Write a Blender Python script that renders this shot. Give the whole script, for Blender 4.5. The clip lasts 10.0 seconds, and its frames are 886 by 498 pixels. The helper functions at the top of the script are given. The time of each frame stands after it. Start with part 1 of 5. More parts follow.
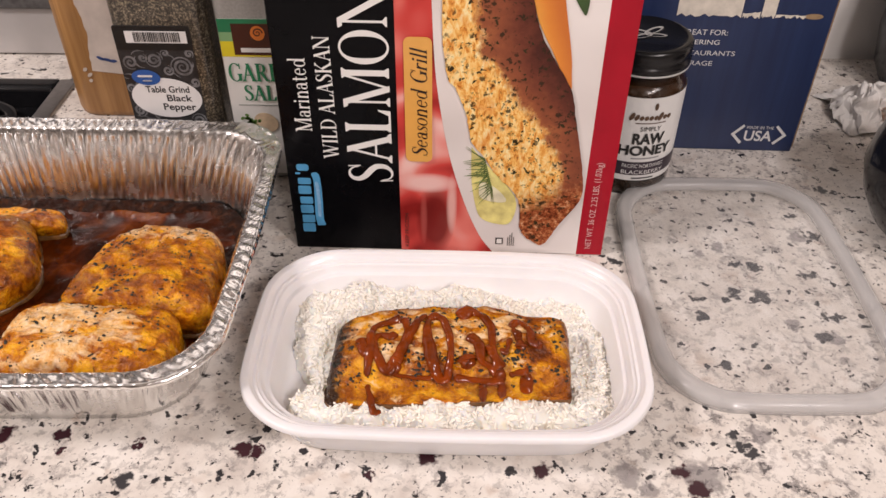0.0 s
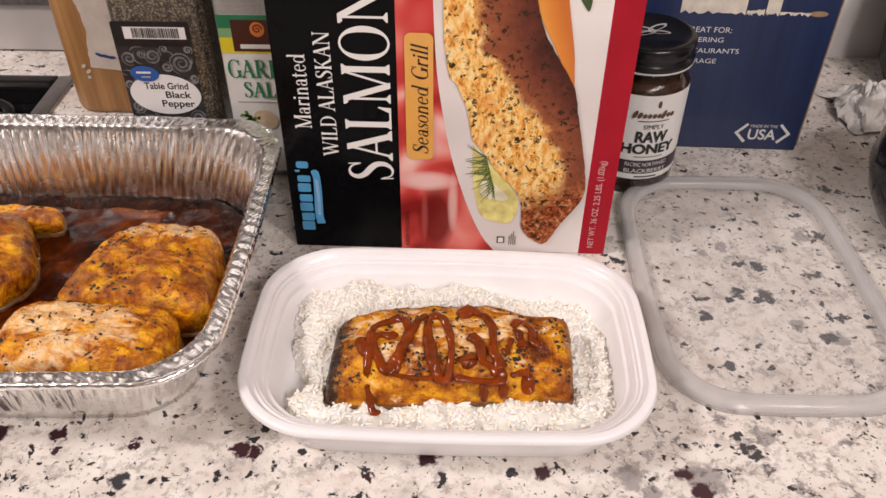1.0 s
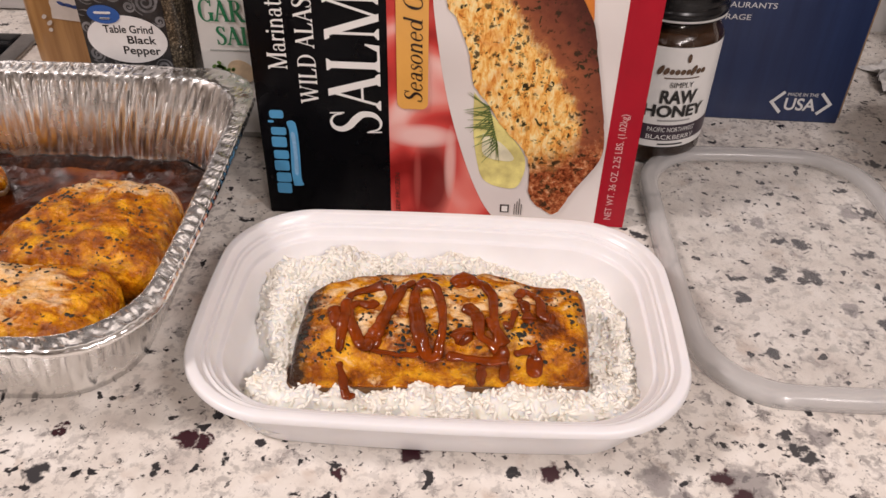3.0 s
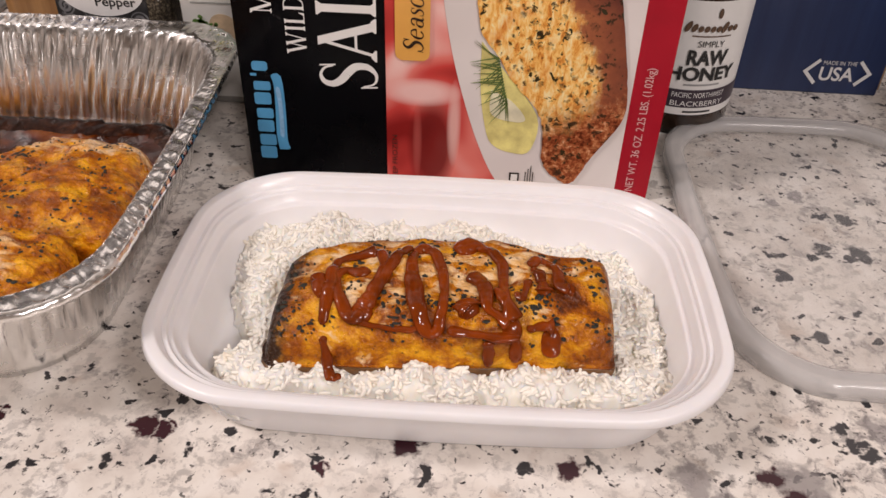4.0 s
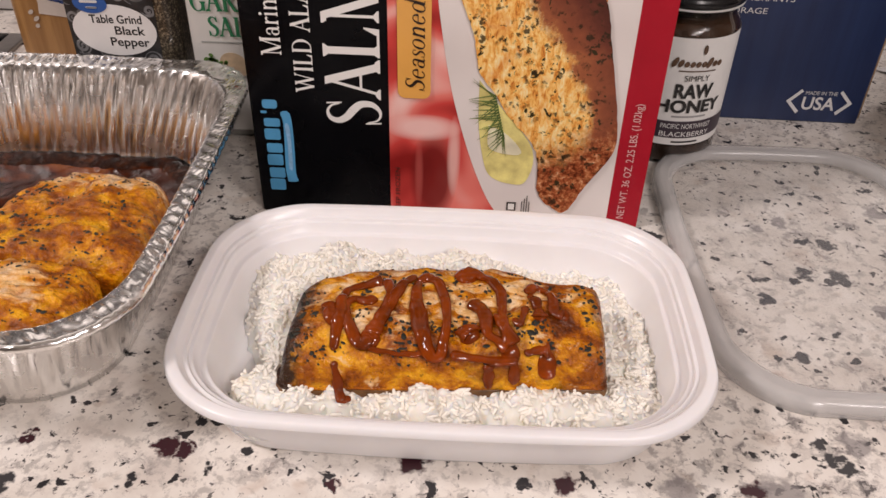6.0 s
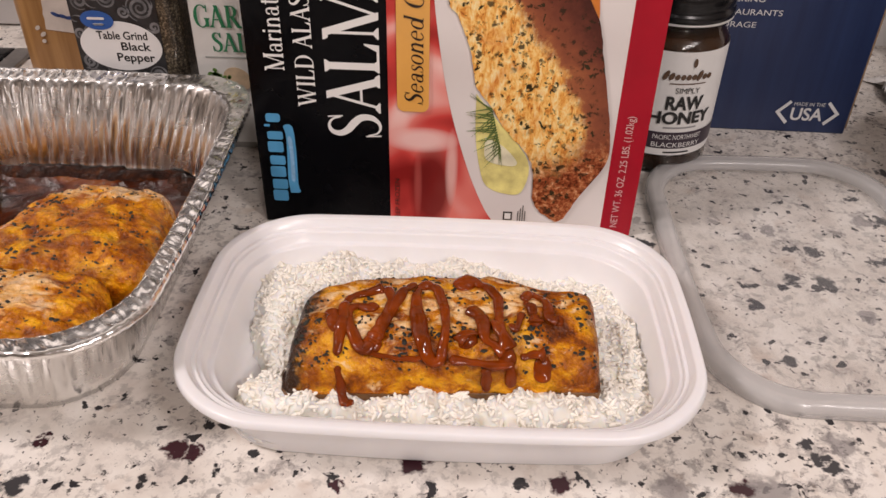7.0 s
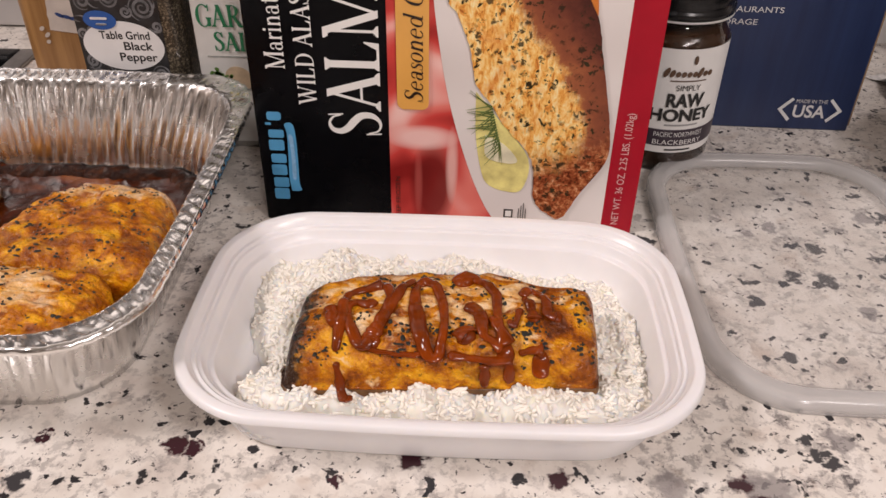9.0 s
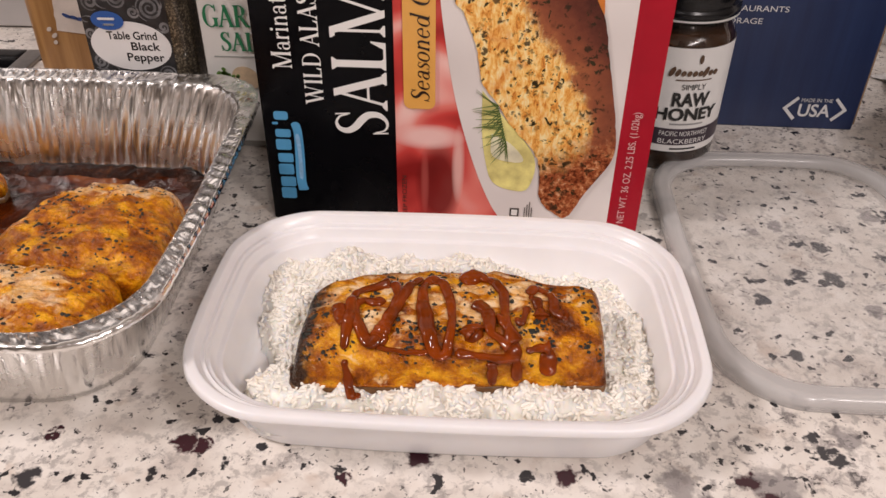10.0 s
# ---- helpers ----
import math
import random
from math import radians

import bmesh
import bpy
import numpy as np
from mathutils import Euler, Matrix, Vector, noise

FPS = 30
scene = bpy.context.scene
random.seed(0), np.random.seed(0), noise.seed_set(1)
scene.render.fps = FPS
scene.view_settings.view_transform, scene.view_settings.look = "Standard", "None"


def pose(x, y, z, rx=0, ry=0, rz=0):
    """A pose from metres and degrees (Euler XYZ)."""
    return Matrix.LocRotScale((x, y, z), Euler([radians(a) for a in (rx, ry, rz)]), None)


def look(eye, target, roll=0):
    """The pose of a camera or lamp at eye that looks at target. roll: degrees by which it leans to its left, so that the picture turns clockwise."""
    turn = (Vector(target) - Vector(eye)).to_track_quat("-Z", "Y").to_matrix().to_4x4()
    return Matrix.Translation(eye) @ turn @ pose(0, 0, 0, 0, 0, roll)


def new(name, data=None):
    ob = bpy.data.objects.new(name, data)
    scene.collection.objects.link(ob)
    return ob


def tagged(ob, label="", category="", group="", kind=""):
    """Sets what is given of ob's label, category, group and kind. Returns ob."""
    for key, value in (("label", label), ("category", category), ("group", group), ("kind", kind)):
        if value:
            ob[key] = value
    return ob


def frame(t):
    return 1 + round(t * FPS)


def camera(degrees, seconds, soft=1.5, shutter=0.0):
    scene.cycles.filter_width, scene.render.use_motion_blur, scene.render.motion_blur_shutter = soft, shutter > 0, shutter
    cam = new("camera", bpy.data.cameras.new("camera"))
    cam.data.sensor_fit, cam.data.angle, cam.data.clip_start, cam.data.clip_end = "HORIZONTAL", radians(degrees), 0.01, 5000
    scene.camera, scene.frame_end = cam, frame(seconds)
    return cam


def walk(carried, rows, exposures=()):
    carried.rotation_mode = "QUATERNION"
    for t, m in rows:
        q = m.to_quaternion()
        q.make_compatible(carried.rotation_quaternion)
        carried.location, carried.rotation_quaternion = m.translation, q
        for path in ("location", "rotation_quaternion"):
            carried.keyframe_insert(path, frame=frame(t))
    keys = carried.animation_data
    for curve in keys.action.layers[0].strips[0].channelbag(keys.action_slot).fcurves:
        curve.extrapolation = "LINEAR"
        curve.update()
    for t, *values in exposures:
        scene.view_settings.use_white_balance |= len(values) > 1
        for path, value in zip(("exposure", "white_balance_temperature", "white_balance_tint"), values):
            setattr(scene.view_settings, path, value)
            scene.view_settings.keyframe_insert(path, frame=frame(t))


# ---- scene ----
cam = camera(56.9, 10.0)
PATH = [
    (0.0, (0.009, 0.003, 0.382), (0.001, 1.542, -0.895), 0.5),
    (0.5, (0.008, 0.004, 0.380), (-0.001, 1.544, -0.896), 0.6),
    (1.0, (0.009, 0.007, 0.378), (-0.001, 1.545, -0.900), 0.6),
    (1.5, (0.011, 0.010, 0.369), (-0.005, 1.549, -0.908), 0.6),
    (2.0, (0.012, 0.018, 0.355), (-0.005, 1.560, -0.919), 0.8),
    (2.5, (0.015, 0.030, 0.338), (-0.005, 1.578, -0.929), 1.2),
    (2.7, (0.015, 0.036, 0.327), (-0.005, 1.590, -0.931), 1.3),
    (3.8, (0.016, 0.073, 0.260), (-0.010, 1.653, -0.965), 1.8),
    (4.0, (0.015, 0.076, 0.258), (-0.010, 1.652, -0.972), 1.9),
    (4.5, (0.017, 0.078, 0.257), (-0.011, 1.659, -0.967), 1.8),
    (5.0, (0.016, 0.075, 0.260), (-0.013, 1.664, -0.954), 1.6),
    (5.5, (0.014, 0.069, 0.268), (-0.011, 1.664, -0.938), 1.6),
    (7.0, (0.013, 0.050, 0.284), (-0.004, 1.666, -0.895), 1.4),
    (7.5, (0.013, 0.052, 0.283), (-0.006, 1.668, -0.894), 1.3),
    (8.0, (0.015, 0.051, 0.282), (-0.012, 1.669, -0.893), 1.1),
    (8.5, (0.016, 0.049, 0.283), (-0.015, 1.666, -0.893), 1.0),
    (9.0, (0.017, 0.048, 0.283), (-0.018, 1.665, -0.894), 0.9),
    (9.5, (0.016, 0.046, 0.283), (-0.023, 1.664, -0.892), 0.8),
    (10.0, (0.015, 0.046, 0.283), (-0.027, 1.663, -0.892), 0.7),
]
walk(cam, [(t, look(eye, target, roll)) for t, eye, target, roll in PATH], exposures=[(0.0, 0.12), (2.5, 0.09), (4.0, -0.08), (10.0, -0.04)])

# ---- world and light: a closed kitchen lit by recessed ceiling lamps ----
world = bpy.data.worlds.new("world")
world.use_nodes = True
world.node_tree.nodes["Background"].inputs[0].default_value = (1.0, 0.93, 0.85, 1)
world.node_tree.nodes["Background"].inputs[1].default_value = 0.02
scene.world = world
CEILING = 1.52


def downlight(x, y, watts, size=0.34, colour=(1.0, 0.888, 0.87)):
    lamp = bpy.data.lights.new("downlight", "AREA")
    lamp.shape, lamp.size, lamp.energy, lamp.color = "DISK", size, watts, colour
    ob = new("downlight", lamp)
    ob.location = (x, y, CEILING - 0.012)
    return ob


downlight(-1.25, -0.05, 26.0)
downlight(1.00, -0.75, 20.0)
downlight(0.70, -1.60, 26.0)


# ---- material helpers ----
def material(name, colour=(0.5, 0.5, 0.5), rough=0.5, metal=0.0, spec=0.5, coat=0.0):
    m = bpy.data.materials.new(name)
    m.use_nodes = True
    b = m.node_tree.nodes["Principled BSDF"]
    b.inputs["Base Color"].default_value = (*colour, 1)
    b.inputs["Roughness"].default_value = rough
    b.inputs["Metallic"].default_value = metal
    b.inputs["Specular IOR Level"].default_value = spec
    b.inputs["Coat Weight"].default_value = coat
    b.inputs["Coat Roughness"].default_value = 0.08
    return m


def node(m, kind, **sets):
    n = m.node_tree.nodes.new(kind)
    for key, value in sets.items():
        if key == "op":
            n.operation = value
        elif key == "kind":
            n.data_type = value
        else:
            n.inputs[int(key[1:])].default_value = value
    return n


def wire(m, a, b):
    m.node_tree.links.new(a, b)


def bsdf(m):
    return m.node_tree.nodes["Principled BSDF"]


def coords(m):
    for n in m.node_tree.nodes:
        if n.bl_idname == "ShaderNodeTexCoord":
            return n.outputs["Object"]
    return m.node_tree.nodes.new("ShaderNodeTexCoord").outputs["Object"]


def noise_tex(m, scale, detail=4.0, rough=0.55, twist=0.0, vec=None):
    n = m.node_tree.nodes.new("ShaderNodeTexNoise")
    n.inputs["Scale"].default_value, n.inputs["Detail"].default_value = scale, detail
    n.inputs["Roughness"].default_value, n.inputs["Distortion"].default_value = rough, twist
    wire(m, vec or coords(m), n.inputs["Vector"])
    return n.outputs["Fac"]


def stretch(m, sx, sy, sz, ox=0.0):
    n = m.node_tree.nodes.new("ShaderNodeMapping")
    n.inputs["Scale"].default_value = (sx, sy, sz)
    n.inputs["Location"].default_value = (ox, ox * 1.7, ox * 0.6)
    wire(m, coords(m), n.inputs["Vector"])
    return n.outputs[0]


def ramp(m, fac, *stops):
    n = m.node_tree.nodes.new("ShaderNodeValToRGB")
    while len(n.color_ramp.elements) < len(stops):
        n.color_ramp.elements.new(0.5)
    for e, (at, c) in zip(n.color_ramp.elements, stops):
        e.position = at
        e.color = (*c, 1) if isinstance(c, tuple) else (c, c, c, 1)
    wire(m, fac, n.inputs[0])
    return n.outputs[0]


def blend(m, fac, a, b):
    n = m.node_tree.nodes.new("ShaderNodeMix")
    n.data_type = "RGBA"
    for value, slot in ((fac, n.inputs[0]), (a, n.inputs[6]), (b, n.inputs[7])):
        if isinstance(value, tuple):
            slot.default_value = (*value, 1)
        elif isinstance(value, float):
            slot.default_value = value
        else:
            wire(m, value, slot)
    return n.outputs[2]


def calc(m, op, a, b=0.0):
    n = m.node_tree.nodes.new("ShaderNodeMath")
    n.operation = op
    for value, slot in ((a, n.inputs[0]), (b, n.inputs[1])):
        if isinstance(value, float):
            slot.default_value = value
        else:
            wire(m, value, slot)
    return n.outputs[0]


def spots(m, scale, size, soft=0.06, vec=None):
    """Scattered round grains: 1 in a grain, 0 outside."""
    n = m.node_tree.nodes.new("ShaderNodeTexVoronoi")
    n.inputs["Scale"].default_value = scale
    wire(m, vec or coords(m), n.inputs["Vector"])
    r = m.node_tree.nodes.new("ShaderNodeMapRange")
    r.inputs[1].default_value, r.inputs[2].default_value = size + soft, size
    wire(m, n.outputs["Distance"], r.inputs[0])
    return r.outputs[0]


def paint(m, socket):
    wire(m, socket, bsdf(m).inputs["Base Color"])
    return m


def bumpy(m, height, strength=0.3, depth=0.001):
    n = m.node_tree.nodes.new("ShaderNodeBump")
    n.inputs["Strength"].default_value, n.inputs["Distance"].default_value = strength, depth
    wire(m, height, n.inputs["Height"])
    wire(m, n.outputs[0], bsdf(m).inputs["Normal"])
    return m


# ---- materials ----
def granite():
    m = material("granite", rough=0.16, spec=0.5)
    warp = m.node_tree.nodes.new("ShaderNodeTexNoise")
    warp.inputs["Scale"].default_value, warp.inputs["Detail"].default_value = 170.0, 3.0
    wire(m, coords(m), warp.inputs["Vector"])
    off = node(m, "ShaderNodeVectorMath", op="MULTIPLY_ADD", i1=(0.016, 0.016, 0.0), i2=(-0.008, -0.008, 0.0))
    wire(m, warp.outputs["Color"], off.inputs[0])
    add = node(m, "ShaderNodeVectorMath", op="ADD")
    wire(m, coords(m), add.inputs[0])
    wire(m, off.outputs[0], add.inputs[1])
    pos = add.outputs[0]
    flat = node(m, "ShaderNodeVectorMath", op="MULTIPLY", i1=(1.0, 1.0, 0.0))
    wire(m, pos, flat.inputs[0])
    pos = flat.outputs[0]
    cream = ramp(m, noise_tex(m, 34.0, 5.0, 0.6, 0.3), (0.30, (0.62, 0.56, 0.51)), (0.48, (0.76, 0.71, 0.65)), (0.66, (0.84, 0.80, 0.75)))
    region = ramp(m, noise_tex(m, 16.0, 2.0, 0.5, 0.4, stretch(m, 1, 1, 1, 11.0)), (0.35, 0.35), (0.65, 1.0))
    n1 = noise_tex(m, 82.0, 5.0, 0.62, 0.25, pos)
    n2 = noise_tex(m, 170.0, 4.0, 0.62, 0.2, stretch(m, 1, 1, 1, 2.3))
    c = blend(m, calc(m, "MULTIPLY", ramp(m, n1, (0.52, 0.0), (0.62, 0.75)), region), cream, (0.45, 0.41, 0.385))
    c = blend(m, calc(m, "MULTIPLY", ramp(m, n1, (0.61, 0.0), (0.67, 1.0)), region), c, (0.13, 0.12, 0.12))
    c = blend(m, calc(m, "MULTIPLY", ramp(m, n2, (0.530, 0.0), (0.625, 0.75)), region), c, (0.30, 0.275, 0.26))
    brown = ramp(m, noise_tex(m, 52.0, 3.0, 0.5, 0.4, stretch(m, 1, 1, 1, 3.3)), (0.62, 0.0), (0.74, 0.5))
    c = blend(m, brown, c, (0.50, 0.38, 0.30))
    dark = ramp(m, noise_tex(m, 115.0, 3.0, 0.55, 0.25, stretch(m, 1, 1, 1, 7.1)), (0.618, 0.0), (0.655, 1.0))
    c = blend(m, dark, c, (0.030, 0.028, 0.031))
    tiny = ramp(m, noise_tex(m, 330.0, 2.0, 0.5, 0.5, stretch(m, 1, 1, 1, 5.1)), (0.65, 0.0), (0.70, 0.85))
    c = blend(m, tiny, c, (0.06, 0.055, 0.055))

    def marks(rows):
        out = None
        for x, y, r in rows:
            d = node(m, "ShaderNodeVectorMath", op="DISTANCE", i1=(x, y, 0.0))
            wire(m, pos, d.inputs[0])
            k = m.node_tree.nodes.new("ShaderNodeMapRange")
            k.inputs[1].default_value, k.inputs[2].default_value = r * 1.15, r * 0.75
            wire(m, d.outputs["Value"], k.inputs[0])
            out = k.outputs[0] if out is None else calc(m, "MAXIMUM", out, k.outputs[0])
        return out

    c = blend(m, calc(m, "MULTIPLY", marks([(0.121, 0.262, 0.006), (0.190, 0.299, 0.007), (0.110, 0.270, 0.008), (0.152, 0.270, 0.010), (0.271, 0.482, 0.007), (0.238, 0.389, 0.005), (0.194, 0.461, 0.004), (0.208, 0.470, 0.005), (0.262, 0.376, 0.006)]), 0.75), c, (0.23, 0.21, 0.21))
    c = blend(m, marks([(0.175, 0.299, 0.0035), (0.178, 0.291, 0.004), (0.184, 0.286, 0.004), (0.310, 0.543, 0.005), (0.331, 0.574, 0.003), (0.320, 0.540, 0.003), (0.217, 0.449, 0.004), (0.229, 0.449, 0.005), (0.226, 0.418, 0.006), (0.208, 0.420, 0.005), (0.284, 0.483, 0.005), (0.265, 0.438, 0.005), (0.256, 0.377, 0.006), (0.270, 0.397, 0.004), (0.185, 0.352, 0.004), (0.180, 0.396, 0.005), (0.130, 0.452, 0.004), (-0.166, 0.262, 0.005)]), c, (0.05, 0.048, 0.052))
    c = blend(m, marks([(-0.104, 0.285, 0.0055), (-0.096, 0.284, 0.0035), (0.063, 0.273, 0.005), (0.0, 0.281, 0.006), (-0.209, 0.293, 0.005), (-0.243, 0.292, 0.006), (-0.163, 0.286, 0.003), (-0.206, 0.283, 0.003), (-0.031, 0.267, 0.003), (0.140, 0.272, 0.005), (0.147, 0.262, 0.006)]), c, (0.045, 0.014, 0.02))
    return paint(m, c)


def plain(name, colour, rough=0.5, vary=0.06, scale=60.0, metal=0.0, coat=0.0, relief=0.0, spec=0.5):
    """Paint, plastic or print with a little unevenness."""
    m = material(name, colour, rough, metal, spec, coat)
    n = noise_tex(m, scale, 4.0)
    lo, hi = tuple(c * (1 - vary) for c in colour), tuple(min(1.0, c * (1 + vary)) for c in colour)
    paint(m, ramp(m, n, (0.3, lo), (0.7, hi)))
    if relief:
        bumpy(m, noise_tex(m, scale * 3, 3.0), 0.3, relief)
    return m


def foil():
    m = material("foil", (0.93, 0.92, 0.905), 0.2, 1.0)
    wire(m, ramp(m, noise_tex(m, 60.0, 4.0), (0.3, 0.15), (0.7, 0.32)), bsdf(m).inputs["Roughness"])
    return bumpy(m, noise_tex(m, 150.0, 3.0, 0.5, 0.3, stretch(m, 1, 1, 0.10)), 0.30, 0.0012)


def cooked_salmon(name, pale, char, shift, patch=62.0, at=(0.0, 0.0), reach=(1.0, 1.0), lift=0.0):
    """Glazed baked salmon: amber glaze over pale pink flesh, browned by the heat; lift: more pale flesh round a place."""
    m = material(name, rough=0.3, spec=0.28)
    v = stretch(m, 1.0, 1.0, 1.0, shift)
    vs = stretch(m, 0.75, 1.25, 1.0, shift + 2.0)
    flesh = ramp(m, noise_tex(m, 170.0, 5.0, 0.65, 0.4, v), (0.32, (0.68, 0.30, 0.05)), (0.46, (0.82, 0.51, 0.21)), (0.62, (0.88, 0.67, 0.43)))
    glaze = ramp(m, noise_tex(m, 75.0, 6.0, 0.68, 0.4, v), (0.32, (0.10, 0.020, 0.002)), (0.42, (0.30, 0.074, 0.002)), (0.51, (0.52, 0.175, 0.003)), (0.62, (0.80, 0.38, 0.012)))
    n = noise_tex(m, patch, 5.0, 0.62, 0.6, vs)
    sep = m.node_tree.nodes.new("ShaderNodeSeparateXYZ")
    wire(m, coords(m), sep.inputs[0])
    if lift:
        k = [calc(m, "POWER", calc(m, "DIVIDE", calc(m, "SUBTRACT", sep.outputs[i], at[i]), reach[i]), 2.0) for i in (0, 1)]
        near = calc(m, "SUBTRACT", 1.0, calc(m, "ADD", k[0], k[1]))
        n = calc(m, "ADD", n, calc(m, "MULTIPLY", calc(m, "MAXIMUM", near, -1.0), lift))
    where = ramp(m, n, (pale - 0.045, 0.0), (pale, 0.55), (pale + 0.06, 0.95))
    c = blend(m, where, glaze, flesh)
    brown = ramp(m, noise_tex(m, 44.0, 6.0, 0.74, 0.6, stretch(m, 0.7, 1.35, 1, shift + 5.0)), (char - 0.06, 0.0), (char + 0.09, 0.75))
    c = blend(m, brown, c, (0.15, 0.036, 0.005))
    speck = ramp(m, noise_tex(m, 330.0, 3.0, 0.6, 0.2, v), (0.64, 0.0), (0.70, 0.8))
    c = blend(m, speck, c, (0.07, 0.026, 0.008))
    paint(m, c)
    wire(m, ramp(m, noise_tex(m, 210.0, 4.0), (0.3, 0.15), (0.7, 0.45)), bsdf(m).inputs["Roughness"])
    return bumpy(m, calc(m, "ADD", noise_tex(m, 130.0, 5.0, 0.65, 0.5, vs), calc(m, "MULTIPLY", noise_tex(m, 520.0, 2.0), 0.6)), 0.8, 0.0020)


def charred_salmon():
    """The plated portion: its ends and rear edge are seared dark."""
    m = cooked_salmon("seared_salmon", 0.566, 0.60, 1.0, 95.0, (-0.006, 0.004), (0.066, 0.018), 0.095)
    sep = m.node_tree.nodes.new("ShaderNodeSeparateXYZ")
    wire(m, coords(m), sep.inputs[0])
    wob = calc(m, "SUBTRACT", noise_tex(m, 110.0, 5.0, 0.7), 0.5)

    def rim(value, start, end):
        k = m.node_tree.nodes.new("ShaderNodeMapRange")
        k.inputs[1].default_value, k.inputs[2].default_value = start, end
        wire(m, calc(m, "ADD", value, calc(m, "MULTIPLY", wob, 0.030)), k.inputs[0])
        return k.outputs[0]
    lean = calc(m, "ADD", sep.outputs[0], calc(m, "MULTIPLY", sep.outputs[1], -0.04))
    base = bsdf(m).inputs["Base Color"].links[0].from_socket
    toast = calc(m, "MAXIMUM", rim(lean, -0.0500, -0.0640), calc(m, "MAXIMUM", rim(sep.outputs[1], 0.0150, 0.0300), rim(lean, 0.0560, 0.0680)))
    base = blend(m, calc(m, "MULTIPLY", toast, 0.55), base, (0.24, 0.060, 0.006))
    burn = calc(m, "MAXIMUM", rim(lean, -0.0575, -0.0640), calc(m, "MAXIMUM", rim(sep.outputs[1], 0.0240, 0.0320), rim(lean, 0.0640, 0.0720)))
    return paint(m, blend(m, calc(m, "MULTIPLY", burn, 0.95), base, (0.022, 0.011, 0.007)))


def see_through(name, colour, rough, share):
    """Thin clear plastic: part of the light passes straight on."""
    m = material(name, colour, rough)
    t = m.node_tree.nodes.new("ShaderNodeBsdfTransparent")
    mix = m.node_tree.nodes.new("ShaderNodeMixShader")
    mix.inputs[0].default_value = share
    out = m.node_tree.nodes["Material Output"]
    wire(m, t.outputs[0], mix.inputs[1])
    wire(m, bsdf(m).outputs[0], mix.inputs[2])
    wire(m, mix.outputs[0], out.inputs["Surface"])
    return m


def wood(name):
    m = material(name, rough=0.42, coat=0.1)
    grain = noise_tex(m, 1.0, 5.0, 0.6, 0.4, stretch(m, 260.0, 260.0, 9.0))
    strip = noise_tex(m, 1.0, 1.0, 0.5, 0.0, stretch(m, 75.0, 75.0, 1.5))
    c = blend(m, ramp(m, grain, (0.35, 0.0), (0.65, 1.0)), (0.30, 0.145, 0.045), (0.44, 0.235, 0.085))
    c = blend(m, ramp(m, strip, (0.42, 0.0), (0.58, 0.35)), c, (0.24, 0.11, 0.035))
    paint(m, c)
    return bumpy(m, grain, 0.15, 0.0005)


def white_plastic():
    m = material("white_plastic", (0.84, 0.83, 0.835), 0.27, spec=0.5)
    b = bsdf(m)
    b.inputs["Subsurface Weight"].default_value = 0.25
    b.inputs["Subsurface Radius"].default_value = (0.004, 0.0035, 0.003)
    paint(m, ramp(m, noise_tex(m, 40.0, 3.0), (0.3, (0.85, 0.845, 0.86)), (0.7, (0.89, 0.885, 0.90))))
    return bumpy(m, noise_tex(m, 90.0, 2.0), 0.05, 0.0006)


def rice_mat(name, soft, reach):
    m = material(name, rough=0.45, spec=0.35)
    b = bsdf(m)
    b.inputs["Subsurface Weight"].default_value = soft
    b.inputs["Subsurface Radius"].default_value = (0.012, 0.0105, 0.0085)
    b.inputs["Subsurface Scale"].default_value = reach
    c = ramp(m, noise_tex(m, 130.0, 3.0), (0.3, (0.90, 0.86, 0.765)), (0.7, (0.95, 0.925, 0.86)))
    oil = ramp(m, noise_tex(m, 45.0, 3.0, 0.5, 0.0, stretch(m, 1, 1, 1, 4.2)), (0.60, 0.0), (0.80, 0.40))
    paint(m, blend(m, oil, c, (0.82, 0.66, 0.42)))
    return bumpy(m, noise_tex(m, 420.0, 2.0, 0.5, 0.2), 0.15, 0.0006)


def pan_juice():
    m = material("pan_juice", rough=0.07, spec=0.05)
    c = ramp(m, noise_tex(m, 34.0, 4.0, 0.55, 0.6), (0.32, (0.012, 0.003, 0.001)), (0.46, (0.040, 0.007, 0.001)), (0.57, (0.095, 0.017, 0.0015)), (0.68, (0.17, 0.042, 0.003)), (0.80, (0.32, 0.13, 0.010)))
    bits = ramp(m, noise_tex(m, 260.0, 3.0, 0.6, 0.3, stretch(m, 1, 1, 1, 3.0)), (0.63, 0.0), (0.69, 0.85))
    paint(m, blend(m, bits, c, (0.018, 0.009, 0.005)))
    return bumpy(m, noise_tex(m, 95.0, 4.0, 0.6, 0.5), 0.5, 0.0020)


def burnt_crust():
    m = material("burnt_crust", rough=0.22, spec=0.05)
    paint(m, ramp(m, noise_tex(m, 120.0, 5.0, 0.65, 0.5), (0.32, (0.008, 0.004, 0.003)), (0.52, (0.026, 0.009, 0.005)), (0.66, (0.065, 0.019, 0.006)), (0.78, (0.22, 0.085, 0.015))))
    return bumpy(m, noise_tex(m, 240.0, 4.0, 0.65, 0.5), 0.8, 0.0022)


